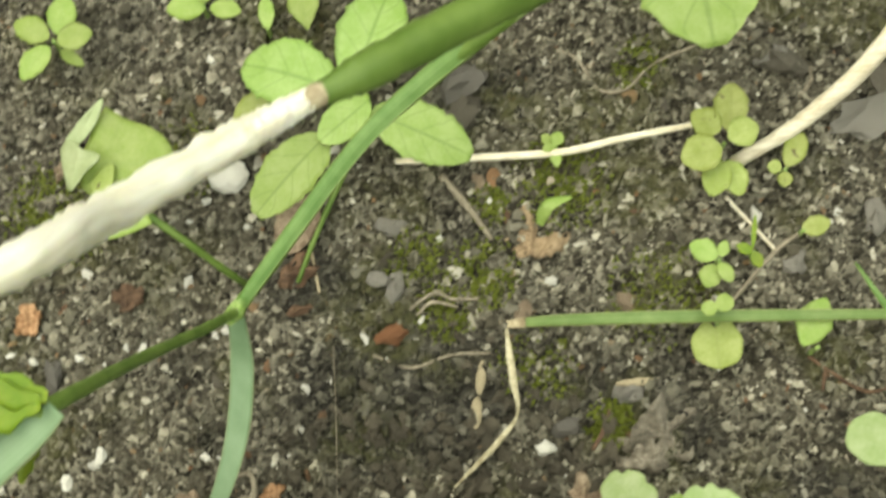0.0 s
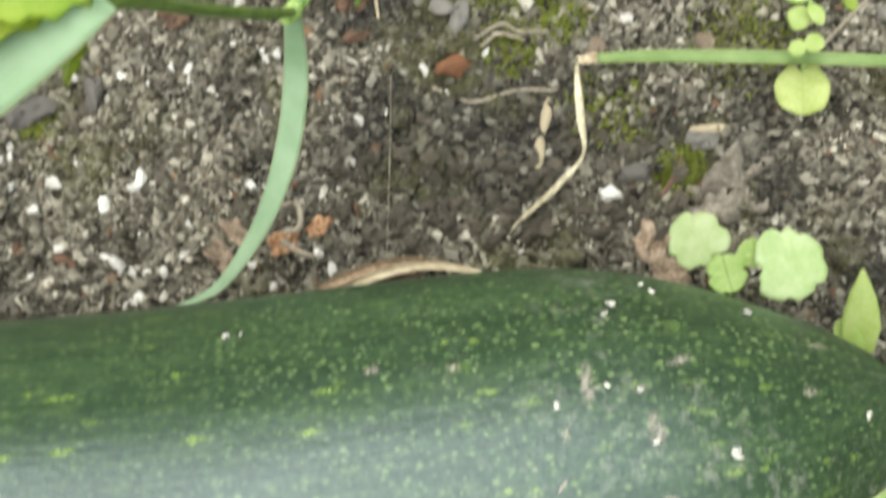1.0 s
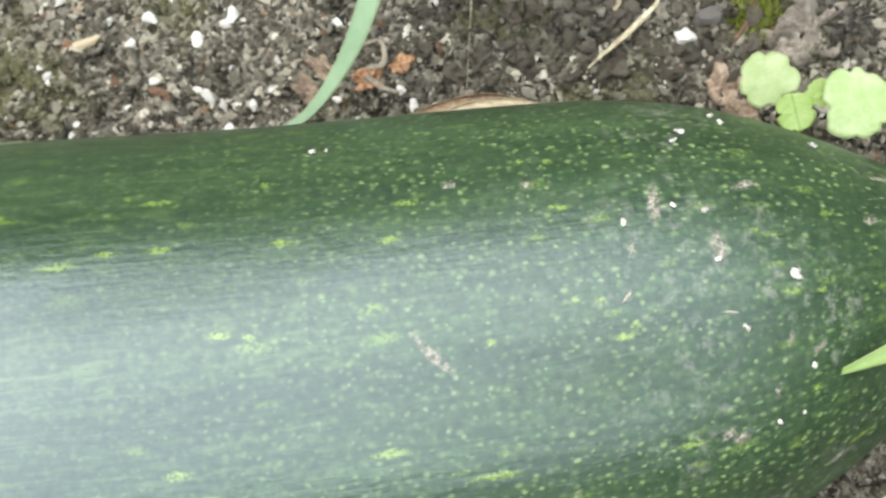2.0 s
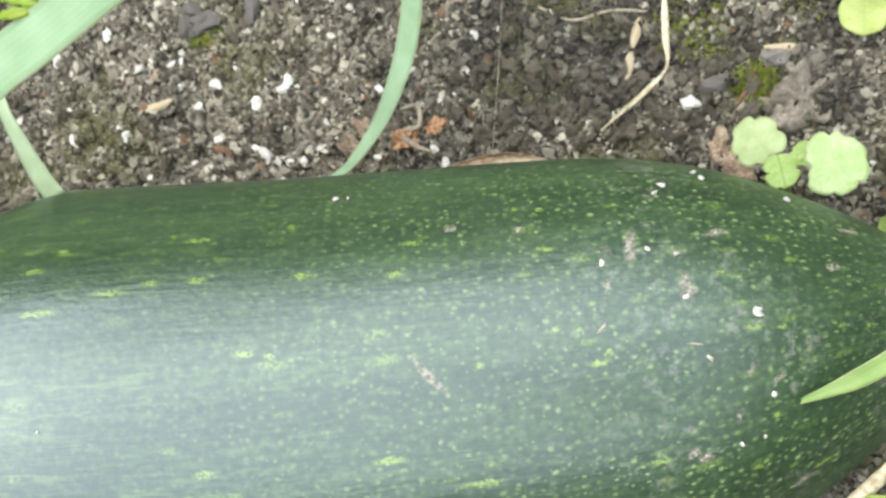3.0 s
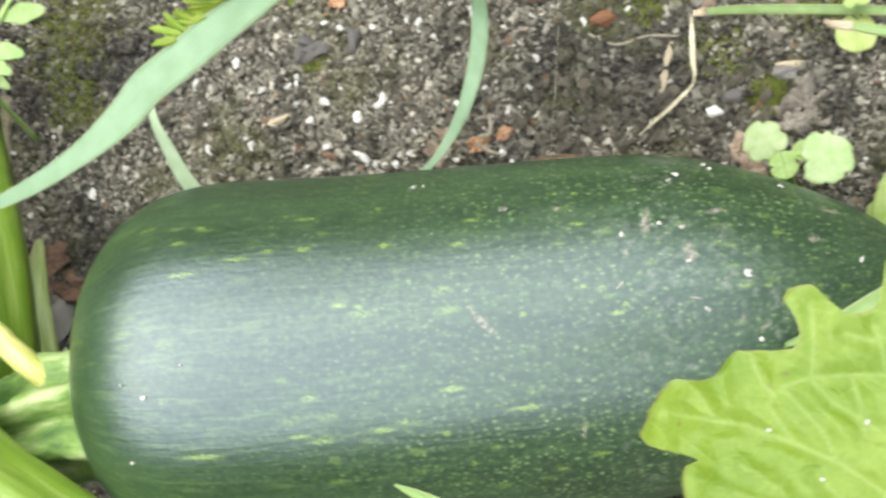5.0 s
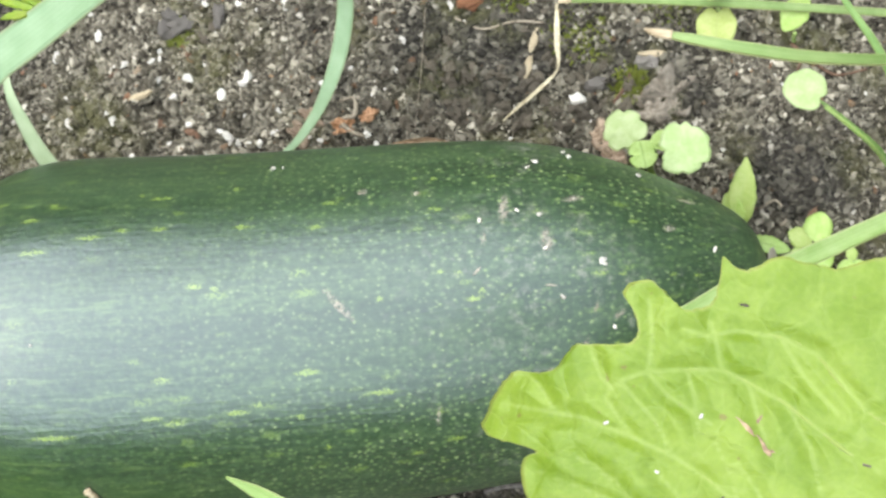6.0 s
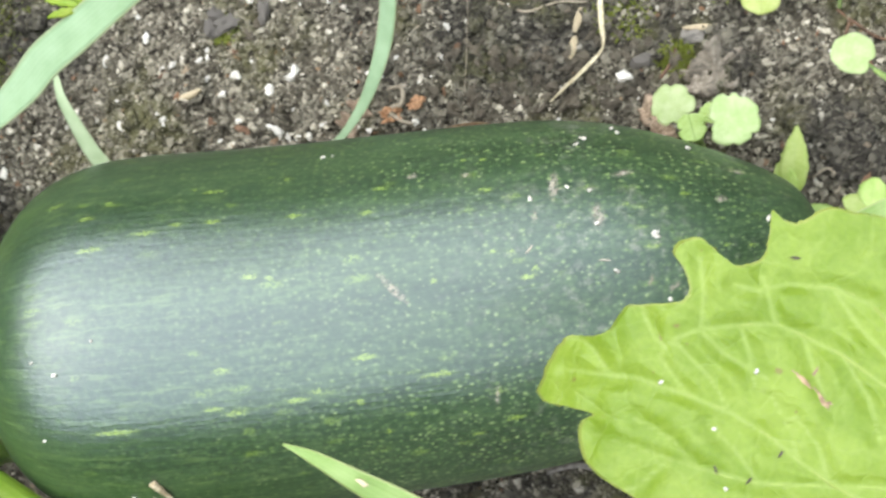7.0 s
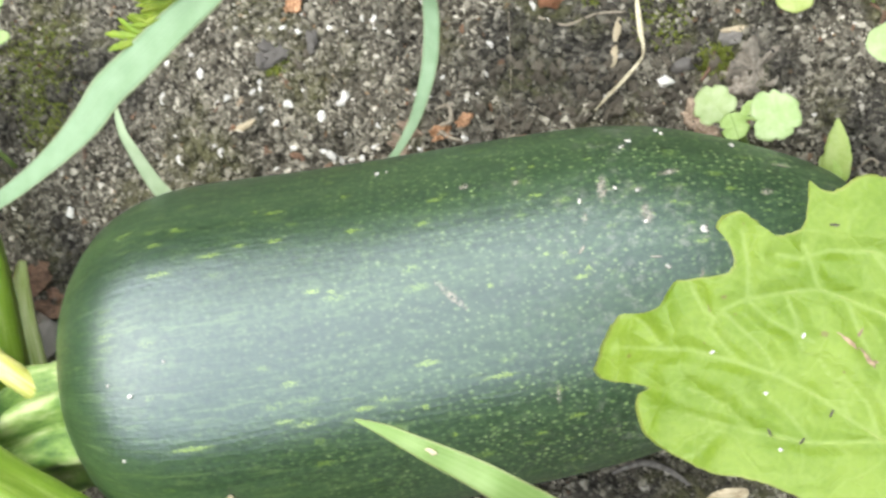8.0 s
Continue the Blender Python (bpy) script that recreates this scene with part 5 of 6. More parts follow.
seedling((-0.041, 0.231), [(-0.001, 0.001, 0.001, 0.013, 0.0095, 152), (0.002, 0.002, 0, 0.014, 0.010, 80), (0.002, -0.001, 0.002, 0.012, 0.0095, 10), (-0.001, -0.002, 0.001, 0.014, 0.0090, 230), (0.001, -0.002, -0.004, 0.010, 0.0045, -35)], "four-leaved light green seedling on dark soil", height=0.011)
seedling((0.008, 0.2405), [(0.001, 0, 0, 0.013, 0.0095, 178), (0, 0.001, 0.001, 0.011, 0.009, 75), (0.003, -0.001, 0.002, 0.0105, 0.0070, -14)], "light green seedling with rounded leaves", height=0.011)
seedling((0.0288, 0.2325), [(0, 0, 0, 0.0115, 0.0056, 92)], "narrow single light green seedling leaf", height=0.008)
seedling((0.0425, 0.2265), [(0.0, 0.004, 0.002, 0.015, 0.0108, 98)], "pale-stemmed seedling with spoon-shaped leaf", height=0.006, fat=1.5)
seedling((0.172, 0.178), [(0.002, 0.003, 0.004, 0.0155, 0.0110, 82), (-0.001, 0.003, 0.004, 0.0105, 0.0095, 140), (0.001, 0.0, 0.006, 0.0100, 0.0100, 20), (-0.001, -0.002, 0.004, 0.0130, 0.0125, 195), (-0.001, -0.005, 0.0, 0.0120, 0.0095, 250), (0.001, -0.005, -0.001, 0.0120, 0.0085, 285)],
         "olive-green rosette seedling with rounded leaves", OLIVE, height=0.014, name="rosette_seedling")
seedling((0.120, 0.184), [(0, 0, 0, 0.0055, 0.0036, 130), (0, 0, 0.001, 0.0050, 0.0045, 60), (0, 0, 0, 0.0070, 0.0038, 275), (0, 0, 0.001, 0.0040, 0.003, 200)], "tiny light green seedling beside a dry stem", height=0.006)
seedling((0.191, 0.170), [(0.001, 0.001, 0, 0.012, 0.0075, 60), (-0.001, 0, 0.001, 0.0046, 0.0046, 160), (0, -0.001, 0.001, 0.0050, 0.0048, 260)], "small olive seedling with unequal leaves", OLIVE, height=0.009)
seedling((0.168, 0.143), [(0.0, 0.001, 0, 0.0095, 0.0075, 150), (0.001, 0.001, 0, 0.0055, 0.0038, 70), (0.0, -0.001, 0.001, 0.0072, 0.0048, 300), (-0.001, -0.001, -0.001, 0.0078, 0.0072, 245)], "small light green seedling with round leaves", height=0.009)
seedling((0.179, 0.145), [(0, 0, 0, 0.0055, 0.0035, 150), (0, 0, 0.001, 0.0055, 0.0040, 290), (0.0, 0.001, 0.001, 0.011, 0.0016, 80)], "tiny upright yellow-green seedling", YELLOWGREEN, height=0.005)
seedling((0.195, 0.151), [(0.0, 0, 0, 0.0095, 0.0065, 15)], "single olive seedling leaf on a bent brown stem", OLIVE, height=0.006)
seedling((0.194, 0.113), [(-0.004, 0.001, 0, 0.0165, 0.0105, 58)], "light green pointed leaf above the soil", height=0.012, tip=1.2)
seedling((0.2045, 0.0325), [(0, 0.001, 0.001, 0.0115, 0.0110, 75), (-0.001, 0, 0, 0.0095, 0.0080, 150), (0.001, -0.001, 0, 0.0095, 0.0090, 300), (-0.001, -0.002, -0.001, 0.0095, 0.0085, 220)], "round-leaved pale green seedling near the marrow tip", height=0.011, name="seedling")
seedling((0.219, 0.027), [(0, 0, 0, 0.0060, 0.0045, 100), (0, 0, 0, 0.0060, 0.0045, 330), (0, 0, 0, 0.0065, 0.0040, 210)], "tiny pale green seedling near the marrow tip", height=0.008)
seedling((0.228, 0.040), [(0, 0, 0, 0.0070, 0.0050, 30), (0, 0, 0.001, 0.0065, 0.005, 170)], "tiny pale green seedling on bare soil", height=0.007)

bud = thing("pointed_seedling", (0.179, 0.036, gz(0.179, 0.036)), "upright pointed light green seedling beside the marrow", "seedling")
part("stem", tube([(0.180, 0.034, gz(0.18, 0.034)), (0.179, 0.036, 0.006), (0.1775, 0.039, 0.012)], [0.0014, 0.0014, 0.0012], 8, 12), WEEDSTEM, bud)
part("leaf", leaf_shape((0.1768, 0.0375, 0.012), (0.1785, 0.0635, 0.018), 0.0105, fat=0.78, tipness=1.25, fold=0.35, curl=0.05, seed=4), SEEDLING, bud)
part("leaf", leaf_shape((0.1768, 0.0385, 0.012), (0.1715, 0.0500, 0.015), 0.008, fat=0.85, fold=0.3, seed=5), SEEDLING, bud)
part("seed_leaf", leaf_shape((0.181, 0.034, 0.006), (0.196, 0.030, 0.008), 0.0065, fat=0.9, fold=0.2, seed=6), WEED, bud)

pair = thing("lobed_seedling", (0.1425, 0.0585, gz(0.1425, 0.0585)), "seedling with scalloped pale green leaves by the marrow", "seedling")
part("stem", tube([(0.1428, 0.0575, gz(0.1425, 0.0585)), (0.1420, 0.060, 0.012), (0.1435, 0.064, 0.022)], [0.0015, 0.0014, 0.0012], 10, 14), WEEDSTEM, pair)
part("stem", tube([(0.1415, 0.0605, 0.014), (0.144, 0.0645, 0.024), (0.1475, 0.0665, 0.028)], [0.0012, 0.0012, 0.0010], 8, 12), WEEDSTEM, pair)
part("leaf", disc_leaf((0.1330, 0.0712, 0.0260), 0.0084, 130, lobes=6, lobe=0.17, notch=0.3, cup=-0.05, seed=1, up=(-0.05, 0.05, 1)), PALELEAF, pair)
part("leaf", disc_leaf((0.1560, 0.0635, 0.0330), 0.0102, 10, lobes=7, lobe=0.17, notch=0.3, cup=-0.04, seed=2), PALELEAF, pair)
part("leaf", disc_leaf((0.1405, 0.0620, 0.0265), 0.0056, -75, lobes=3, lobe=0.30, notch=0.1, cup=0.10, seed=3, up=(0, -0.15, 1)), WEED, pair)
part("leaf", disc_leaf((0.1470, 0.0672, 0.0270), 0.0040, 40, lobes=5, lobe=0.2, notch=0.2, cup=0.1, seed=4), WEED, pair)

clover = thing("round_seedling", (0.165, 0.126, gz(0.165, 0.126)), "yellow-green seedling with a notched round leaf", "seedling")
part("stem", tube([(0.166, 0.129, gz(0.166, 0.129)), (0.166, 0.126, 0.013), (0.165, 0.122, 0.012)], [0.0008, 0.0008, 0.0007], 8, 12), WEEDSTEM, clover)
part("leaf", disc_leaf((0.1648, 0.1165, 0.011), 0.0078, -90, notch=0.35, cup=0.04, seed=6), OLIVE, clover)
part("leaf", disc_leaf((0.1625, 0.1262, 0.0195), 0.0024, 160, seed=7), SEEDLING, clover)
part("leaf", disc_leaf((0.1672, 0.1275, 0.0195), 0.0028, 60, seed=8), SEEDLING, clover)

heart = thing("heart_leaf_weed", (0.233, 0.063, gz(0.233, 0.063)), "pale green heart-shaped leaf held above the soil", "weed")
part("stem", tube([(0.233, 0.063, gz(0.233, 0.063)), (0.222, 0.068, 0.030), (0.2060, 0.0760, 0.051)], [0.0009, 0.0009, 0.0008], 8, 16), WEEDSTEM, heart)
part("leaf", disc_leaf((0.1990, 0.0810, 0.055), 0.0078, 150, notch=0.25, cup=0.06, squash=0.92, seed=9), PALELEAF, heart)

top = thing("broad_weed", (0.160, 0.262, gz(0.16, 0.262)), "broad pale green weed leaf with dark specks", "weed")
part("stem", tube([(0.160, 0.262, 0.0), (0.160, 0.258, 0.03), (0.161, 0.250, 0.055)], [0.0016, 0.0016, 0.0014], 8, 12), WEEDSTEM, top)
part("leaf", leaf_shape((0.161, 0.252, 0.056), (0.1685, 0.1985, 0.050), 0.042, fat=1.1, curl=0.06, fold=0.05, wave=0.02, n=26, m=13, seed=3), WEED, top)

# ---- dry stems, straws and roots ----
def dry(name, ctrl, radii, mat, label, category, sides=8, group="dry stems on the soil"):
    return single(name, tube(ctrl, radii, sides, 30, seed=len(ctrl)), mat, ctrl[0], label, category, group)


def lie(points, lift=0.0008):
    return [(x, y, gz(x, y) + lift) for x, y in points]


dry("dead_twig", [(0.067, 0.184, 0.004), (0.096, 0.1825, 0.006), (0.123, 0.182, 0.007), (0.141, 0.1845, 0.008), (0.170, 0.188, 0.008)], [0.0010, 0.0013, 0.0013, 0.0012, 0.0010], BLEACHED, "thin pale dry stem lying across the soil", "stem")
dry("dead_twig", [(0.176, 0.1745, 0.005), (0.193, 0.182, 0.010), (0.207, 0.1905, 0.016), (0.218, 0.199, 0.020), (0.232, 0.214, 0.024), (0.246, 0.235, 0.012)], [0.0022, 0.0026, 0.0028, 0.0030, 0.0030, 0.003], BLEACHED, "thick bleached dry stalk lying on the soil", "stem", 14)
dry("root_thread", lie([(0.117, 0.221), (0.129, 0.216), (0.136, 0.204), (0.145, 0.203), (0.154, 0.210), (0.169, 0.216)]), [0.0004, 0.0006, 0.0006, 0.0005], ROOT, "thin looping dry root on the soil", "root")
dry("root_thread", lie([(0.182, 0.220), (0.198, 0.212), (0.205, 0.204), (0.200, 0.196)]), [0.0009, 0.0009, 0.0006], ROOT, "thin bent dry root on the soil", "root")
dry("root_thread", lie([(0.039, 0.161), (0.041, 0.151), (0.042, 0.143)]), [0.0004, 0.0006, 0.0004], STRAW, "short thin straw on the soil", "straw")
dry("root_thread", lie([(0.083, 0.179), (0.091, 0.168), (0.098, 0.157)]), [0.0014, 0.0012, 0.0007], ROOT, "short dry stem on the soil", "stem")
dry("root_thread", lie([(0.058, 0.122), (0.070, 0.117), (0.083, 0.120), (0.095, 0.120)]), [0.0004, 0.0006, 0.0005], ROOT, "fine brown root across the soil", "root")
dry("root_thread", lie([(0.071, 0.135), (0.079, 0.140), (0.084, 0.138), (0.093, 0.137)], 0.002), [0.0005, 0.0008, 0.0005], ROOT, "curled pale straw on the soil", "straw")
dry("root_thread", lie([(0.073, 0.133), (0.078, 0.137), (0.086, 0.135)], 0.0025), [0.0004, 0.0007, 0.0004], ROOT, "curled pale straw on the soil", "straw")
dry("root_thread", lie([(0.199, 0.153), (0.187, 0.146), (0.172, 0.131)], 0.002), [0.0006, 0.0008, 0.0006], ROOT, "thin brown stem across the soil", "stem")
dry("root_thread", lie([(0.173, 0.164), (0.187, 0.146)], 0.002), [0.0006, 0.0006], BLEACHED, "thin white stem on the soil", "stem")
dry("root_thread", lie([(0.193, 0.112), (0.200, 0.106), (0.210, 0.100), (0.222, 0.102)], 0.0015), [0.0006, 0.0006, 0.0005], WOOD, "thin reddish stem on the soil", "stem")
dry("root_thread", lie([(0.198, 0.108), (0.196, 0.101)], 0.0015), [0.0007, 0.0005], WOOD, "thin reddish twig on the soil", "twig")
dry("root_thread", lie([(0.046, 0.125), (0.0455, 0.105), (0.045, 0.085), (0.0445, 0.066)], 0.003), [0.00012, 0.00015, 0.00012], ROOT, "very fine upright root thread on the soil", "root")
dry("curled_tendril", lie([(0.012, 0.086), (0.018, 0.087), (0.019, 0.080), (0.013, 0.078), (0.018, 0.073), (0.024, 0.071)], 0.003), [0.0006, 0.0009, 0.0010, 0.0010, 0.0007], ROOT, "curled grey dry tendril on the soil", "tendril")
dry("curled_tendril", lie([(0.184, 0.047), (0.190, 0.050), (0.194, 0.043), (0.192, 0.040)], 0.002), [0.0005, 0.0006, 0.0004], ROOT, "small curled root beside the seedling", "tendril")
dry("dead_twig", [(0.122, -0.062, 0.06), (0.140, -0.050, 0.085), (0.158, -0.036, 0.100), (0.180, -0.014, 0.104), (0.215, 0.012, 0.09)], [0.0014, 0.0017, 0.0018, 0.0018, 0.0018], PALESTRAW, "tan dry stalk under the broad leaf", "stem", 12)
dry("straw_stub", [(-0.2076, 0.096, 0.012), (-0.2067, 0.0822, 0.012), (-0.2050, 0.0640, 0.011)], [0.0024, 0.0026, 0.0022], STRAW, "short hollow straw stub on the soil", "straw", 12)
dry("thin_twig", lie([(0.125, 0.088), (0.129, 0.094), (0.131, 0.100)], 0.002), [0.0007, 0.0009, 0.0006], WOOD, "short thin twig on the soil", "twig")

single("dead_stem_strip", tube([(0.084, -0.0690, 0.005), (0.092, -0.0660, 0.007), (0.100, -0.0655, 0.008), (0.108, -0.0690, 0.007), (0.114, -0.0740, 0.004)], [0.0008, 0.0013, 0.0014, 0.0012, 0.0007], 10, 28, lumpy=0.2), SLATE, (0.084, -0.069, gz(0.084, -0.069)), "dark dead stem under the broad leaf", "plant scrap")
for pts in ([(0.0800, -0.0640), (0.0870, -0.0618), (0.0935, -0.0575)], [(0.0895, -0.0650), (0.0925, -0.0600), (0.0985, -0.0585)], [(0.0760, -0.0668), (0.0820, -0.0650), (0.0880, -0.0672)]):
    dry("root_thread", lie(pts, 0.0022), [0.0005, 0.0009, 0.0005], ROOT, "short pale rootlet on the soil", "root")
single("dead_leaf", torn_leaf([(0.118, -0.083, 0.012), (0.124, -0.0775, 0.016), (0.131, -0.0755, 0.020), (0.138, -0.0765, 0.016), (0.134, -0.083, 0.012), (0.126, -0.087, 0.010)], 0.15, seed=8), STRAW, (0.127, -0.08, gz(0.127, -0.08)), "pale tan curled dead leaf under the broad leaf", "dead leaf", "dead leaf scraps")
stick = [marrow_point(x, radians(d), 0.0010) for x, d in ((-0.0470, 142), (-0.0450, 146), (-0.0432, 150), (-0.0415, 154))]
single("dry_stick", tube([tuple(q) for q in stick], [0.0014, 0.0011, 0.0006, 0.0005], 12, 24, lumpy=0.15), STRAW, tuple(stick[0]), "short pale dry stick lying on the marrow", "stem")
single("straw", ribbon([(0.1009, 0.1265, 0.006), (0.1014, 0.1180, 0.005), (0.1020, 0.1100, 0.005), (0.1025, 0.1000, 0.0045), (0.0962, 0.0917, 0.005), (0.0890, 0.0850, 0.005), (0.0815, 0.0788, 0.003)], [0.0009, 0.0022, 0.0024, 0.0007, 0.0021, 0.0018, 0.0005], n=56, fold=0.35, twist=(0, 50)), PALESTRAW, (0.1, 0.1255, gz(0.1, 0.1255)), "twisted pale dry grass blade on the soil", "straw")
bark = thing("bark_scrap", (0.048, 0.066, gz(0.048, 0.066)), "brown fibrous dead stem piece beside the marrow", "plant scrap")
part("fibre", ribbon([(0.0186, 0.0570, 0.003), (0.0255, 0.0604, 0.006), (0.0336, 0.0642, 0.008), (0.0439, 0.0676, 0.008), (0.0532, 0.0694, 0.006), (0.0624, 0.0686, 0.004)], [0.0014, 0.0026, 0.0030, 0.0028, 0.0022, 0.0008], n=30, fold=0.5, twist=(0, 40)), TANLEAF, bark)
part("fibre", ribbon([(0.0252, 0.0571, 0.004), (0.0343, 0.0613, 0.007), (0.0456, 0.0655, 0.008), (0.0557, 0.0676, 0.006), (0.0658, 0.0670, 0.004), (0.0760, 0.0648, 0.003)], [0.0010, 0.0020, 0.0026, 0.0026, 0.0022, 0.0008], n=30, fold=0.5, twist=(20, -20)), STRAW, bark)
part("fibre", ribbon([(0.0293, 0.0577, 0.003), (0.0416, 0.0633, 0.004), (0.0555, 0.0655, 0.004)], [0.0008, 0.0016, 0.0008], n=20, fold=0.4), WOOD, bark)


def scrap_leaf(name, c, r, hd, mat, label, squash=0.7, up=(0, 0, 1), seed=0):
    z = gz(c[0], c[1])
    return single(name, crumpled((c[0], c[1], z + 0.0026), r * 0.92, hd, squash, up, seed, 0.55, 0.0005), mat, (c[0], c[1], z), label, "dead leaf", "dead leaf scraps")


scrap_leaf("dead_leaf", (0.147, 0.091), 0.0125, 60, BROWNLEAF, "crumpled grey-brown dead leaf on the soil", 0.75, (0.1, -0.15, 1), 1)
scrap_leaf("dead_leaf", (0.138, 0.086), 0.0080, 190, BROWNLEAF, "crumpled grey-brown dead leaf on the soil", 0.7, (-0.2, 0, 1), 2)
scrap_leaf("dead_leaf", (0.1215, 0.0735), 0.0075, 110, PINKLEAF, "pinkish dead leaf beside the marrow", 0.65, (0, 0.1, 1), 3)
scrap_leaf("dead_leaf", (0.127, 0.0650), 0.0065, 300, PINKLEAF, "pinkish dead leaf beside the marrow", 0.8, (0, 0.1, 1), 4)
scrap_leaf("dead_leaf", (0.1119, 0.1572), 0.0108, 200, TANLEAF, "curled tan dead leaf on the soil", 0.8, (0.1, 0.2, 1), 5)
scrap_leaf("dead_leaf", (0.000, 0.079), 0.0065, 140, PINKLEAF, "reddish dead leaf scrap on the soil", 0.5, (0, 0.1, 1), 6)
scrap_leaf("dead_leaf", (-0.004, 0.071), 0.0070, 120, PINKLEAF, "reddish dead leaf scrap on the soil", 0.5, (0.2, 0.1, 1), 7)
scrap_leaf("dead_leaf", (0.0145, 0.0755), 0.0055, 200, RUSTLEAF, "rust-brown dead leaf scrap on the soil", 0.6, (0.1, 0.1, 1), 8)
scrap_leaf("dead_leaf", (0.024, 0.0805), 0.0045, 20, RUSTLEAF, "rust-brown dead leaf scrap on the soil", 0.7, (0, 0.1, 1), 9)
scrap_leaf("dead_leaf", (0.036, 0.150), 0.0075, 60, WOOD, "dark red dead leaf on the soil", 0.75, (0.1, 0, 1), 10)
scrap_leaf("dead_leaf", (-0.052, 0.140), 0.0058, 250, RUSTLEAF, "orange-brown dead leaf scrap on the soil", 0.8, (0, 0, 1), 11)
scrap_leaf("dead_leaf", (-0.041, 0.191), 0.0060, 70, PINKLEAF, "pinkish dead leaf scrap beside the eaten weed", 0.5, (0, 0, 1), 16)
scrap_leaf("dead_leaf", (-0.020, 0.146), 0.0055, 30, WOOD, "brown decayed leaf scrap on the soil", 0.8, (0, 0, 1), 12)
scrap_leaf("dead_leaf", (-0.176, -0.004), 0.0105, 80, BROWNLEAF, "grey dead leaf under the fruit stalk", 0.8, (0, 0, 1), 13)
scrap_leaf("dead_leaf", (-0.184, 0.024), 0.0120, 20, WOOD, "rust-brown dead leaf beside the leaf stalk", 0.7, (0.1, 0, 1), 14)
scrap_leaf("dead_leaf", (-0.172, 0.012), 0.0100, 150, WOOD, "rust-brown dead leaf beside the leaf stalk", 0.7, (0, 0.2, 1), 15)
single("yellow_leaf_tip", ribbon([(0.1137, 0.1585, 0.008), (0.1152, 0.1612, 0.012), (0.1177, 0.1634, 0.014), (0.1242, 0.1652, 0.014)], [0.0022, 0.0042, 0.0040, 0.0008], n=20, fold=0.3), SEEDLING, (0.110, 0.155, gz(0.11, 0.155)), "yellow-green leaf tip sprouting from a dead leaf", "leaf")


# ---- stones, grit and wood chips ----
def stones(name, spots, sizes, mat, label, category, group, stretch=(1.2, 0.8, 0.6), rough=0.55, seed=0):
    rng = random.Random(seed)
    shapes = [mesh_from(name, *lump(1, (stretch[0] * rng.uniform(0.85, 1.25), stretch[1], stretch[2]), rough, seed + k), None, mat, False) for k in range(6)]
    for k, (x, y, *heading) in enumerate(spots):
        ob = new(name, shapes[k % 6])
        r = rng.uniform(*sizes)
        ob.matrix_world = pose(x, y, gz(x, y) + r * stretch[2] * 0.35, rng.uniform(-25, 25), rng.uniform(-25, 25), heading[0] if heading else rng.uniform(0, 360)) @ Matrix.Scale(r, 4)
        tagged(ob, label, category, group)


KNOWN = [(-0.178, 0.104), (-0.119, 0.103), (-0.100, 0.113), (-0.086, 0.100), (-0.071, 0.094), (-0.079, 0.094), (-0.057, 0.095), (-0.032, 0.093), (-0.041, 0.088), (-0.063, 0.087), (-0.089, 0.076), (-0.055, 0.075),
         (-0.041, 0.072), (-0.037, 0.0705), (-0.016, 0.0725), (0.0045, 0.0693), (-0.051, 0.127), (0.028, 0.068), (0.036, 0.113), (0.045, 0.1145), (-0.034, 0.155), (-0.001, 0.150),
         (0.020, 0.166), (0.006, 0.176), (0.0558, 0.1275), (0.116, 0.142), (0.208, 0.158), (0.182, 0.158), (-0.092, 0.078), (0.0245, 0.072), (-0.030, 0.0955)]
stones("white_grit", KNOWN, (0.0013, 0.0023), GRIT, "small white grain of grit on dark soil", "grit", "white grit grains", seed=5)
stones("white_grit", [(0.110, 0.0895), (-0.1650, 0.0530)], (0.0026, 0.0031), GRIT, "white pebble of grit on dark soil", "grit", "white grit grains", seed=8)
rng = random.Random(3)
stray = [(rng.uniform(-0.13, 0.03), rng.uniform(0.055, 0.135)) for _ in range(46)] + [(rng.uniform(-0.22, 0.26), rng.uniform(0.06, 0.27)) for _ in range(70)] + [(rng.uniform(0.04, 0.26), rng.uniform(-0.12, -0.06)) for _ in range(14)]
stones("white_grit", stray, (0.0007, 0.0016), GRIT, "tiny white grain of grit on dark soil", "grit", "white grit grains", seed=14)
stones("white_pebble", [(0.0134, 0.1841, -15)], (0.0066, 0.0067), GRIT, "large white pebble on dark soil", "pebble", "white pebbles", (1.12, 0.86, 0.6), 0.22, 21)
stones("pebble", [(-0.1742, -0.0069, 80)], (0.0105, 0.0110), GREYSTONE, "pale grey stone beside the fruit stalk", "stone", "pebbles", (1.1, 0.75, 0.6), 0.5, 30)
stones("pebble", [(0.0606, 0.1456, -10), (0.0662, 0.1427, 70), (0.0660, 0.1633)], (0.0034, 0.0040), GREYSTONE, "pale tan pebble on the soil", "pebble", "pebbles", seed=36)
stones("pebble", [(0.2197, 0.1553, 80), (0.1928, 0.1415, 30), (0.1377, 0.1050, 10), (0.1931, 0.2107, 10)], (0.0038, 0.0052), GREYSTONE, "pale grey stone half sunk in the soil", "stone", "pebbles", rough=0.8, seed=37)
stones("pebble", [(0.2200, 0.1880, 10)], (0.0095, 0.0097), GREYSTONE, "broad pale grey stone half sunk in the soil", "stone", "pebbles", (1.3, 0.8, 0.35), 0.7, 38)
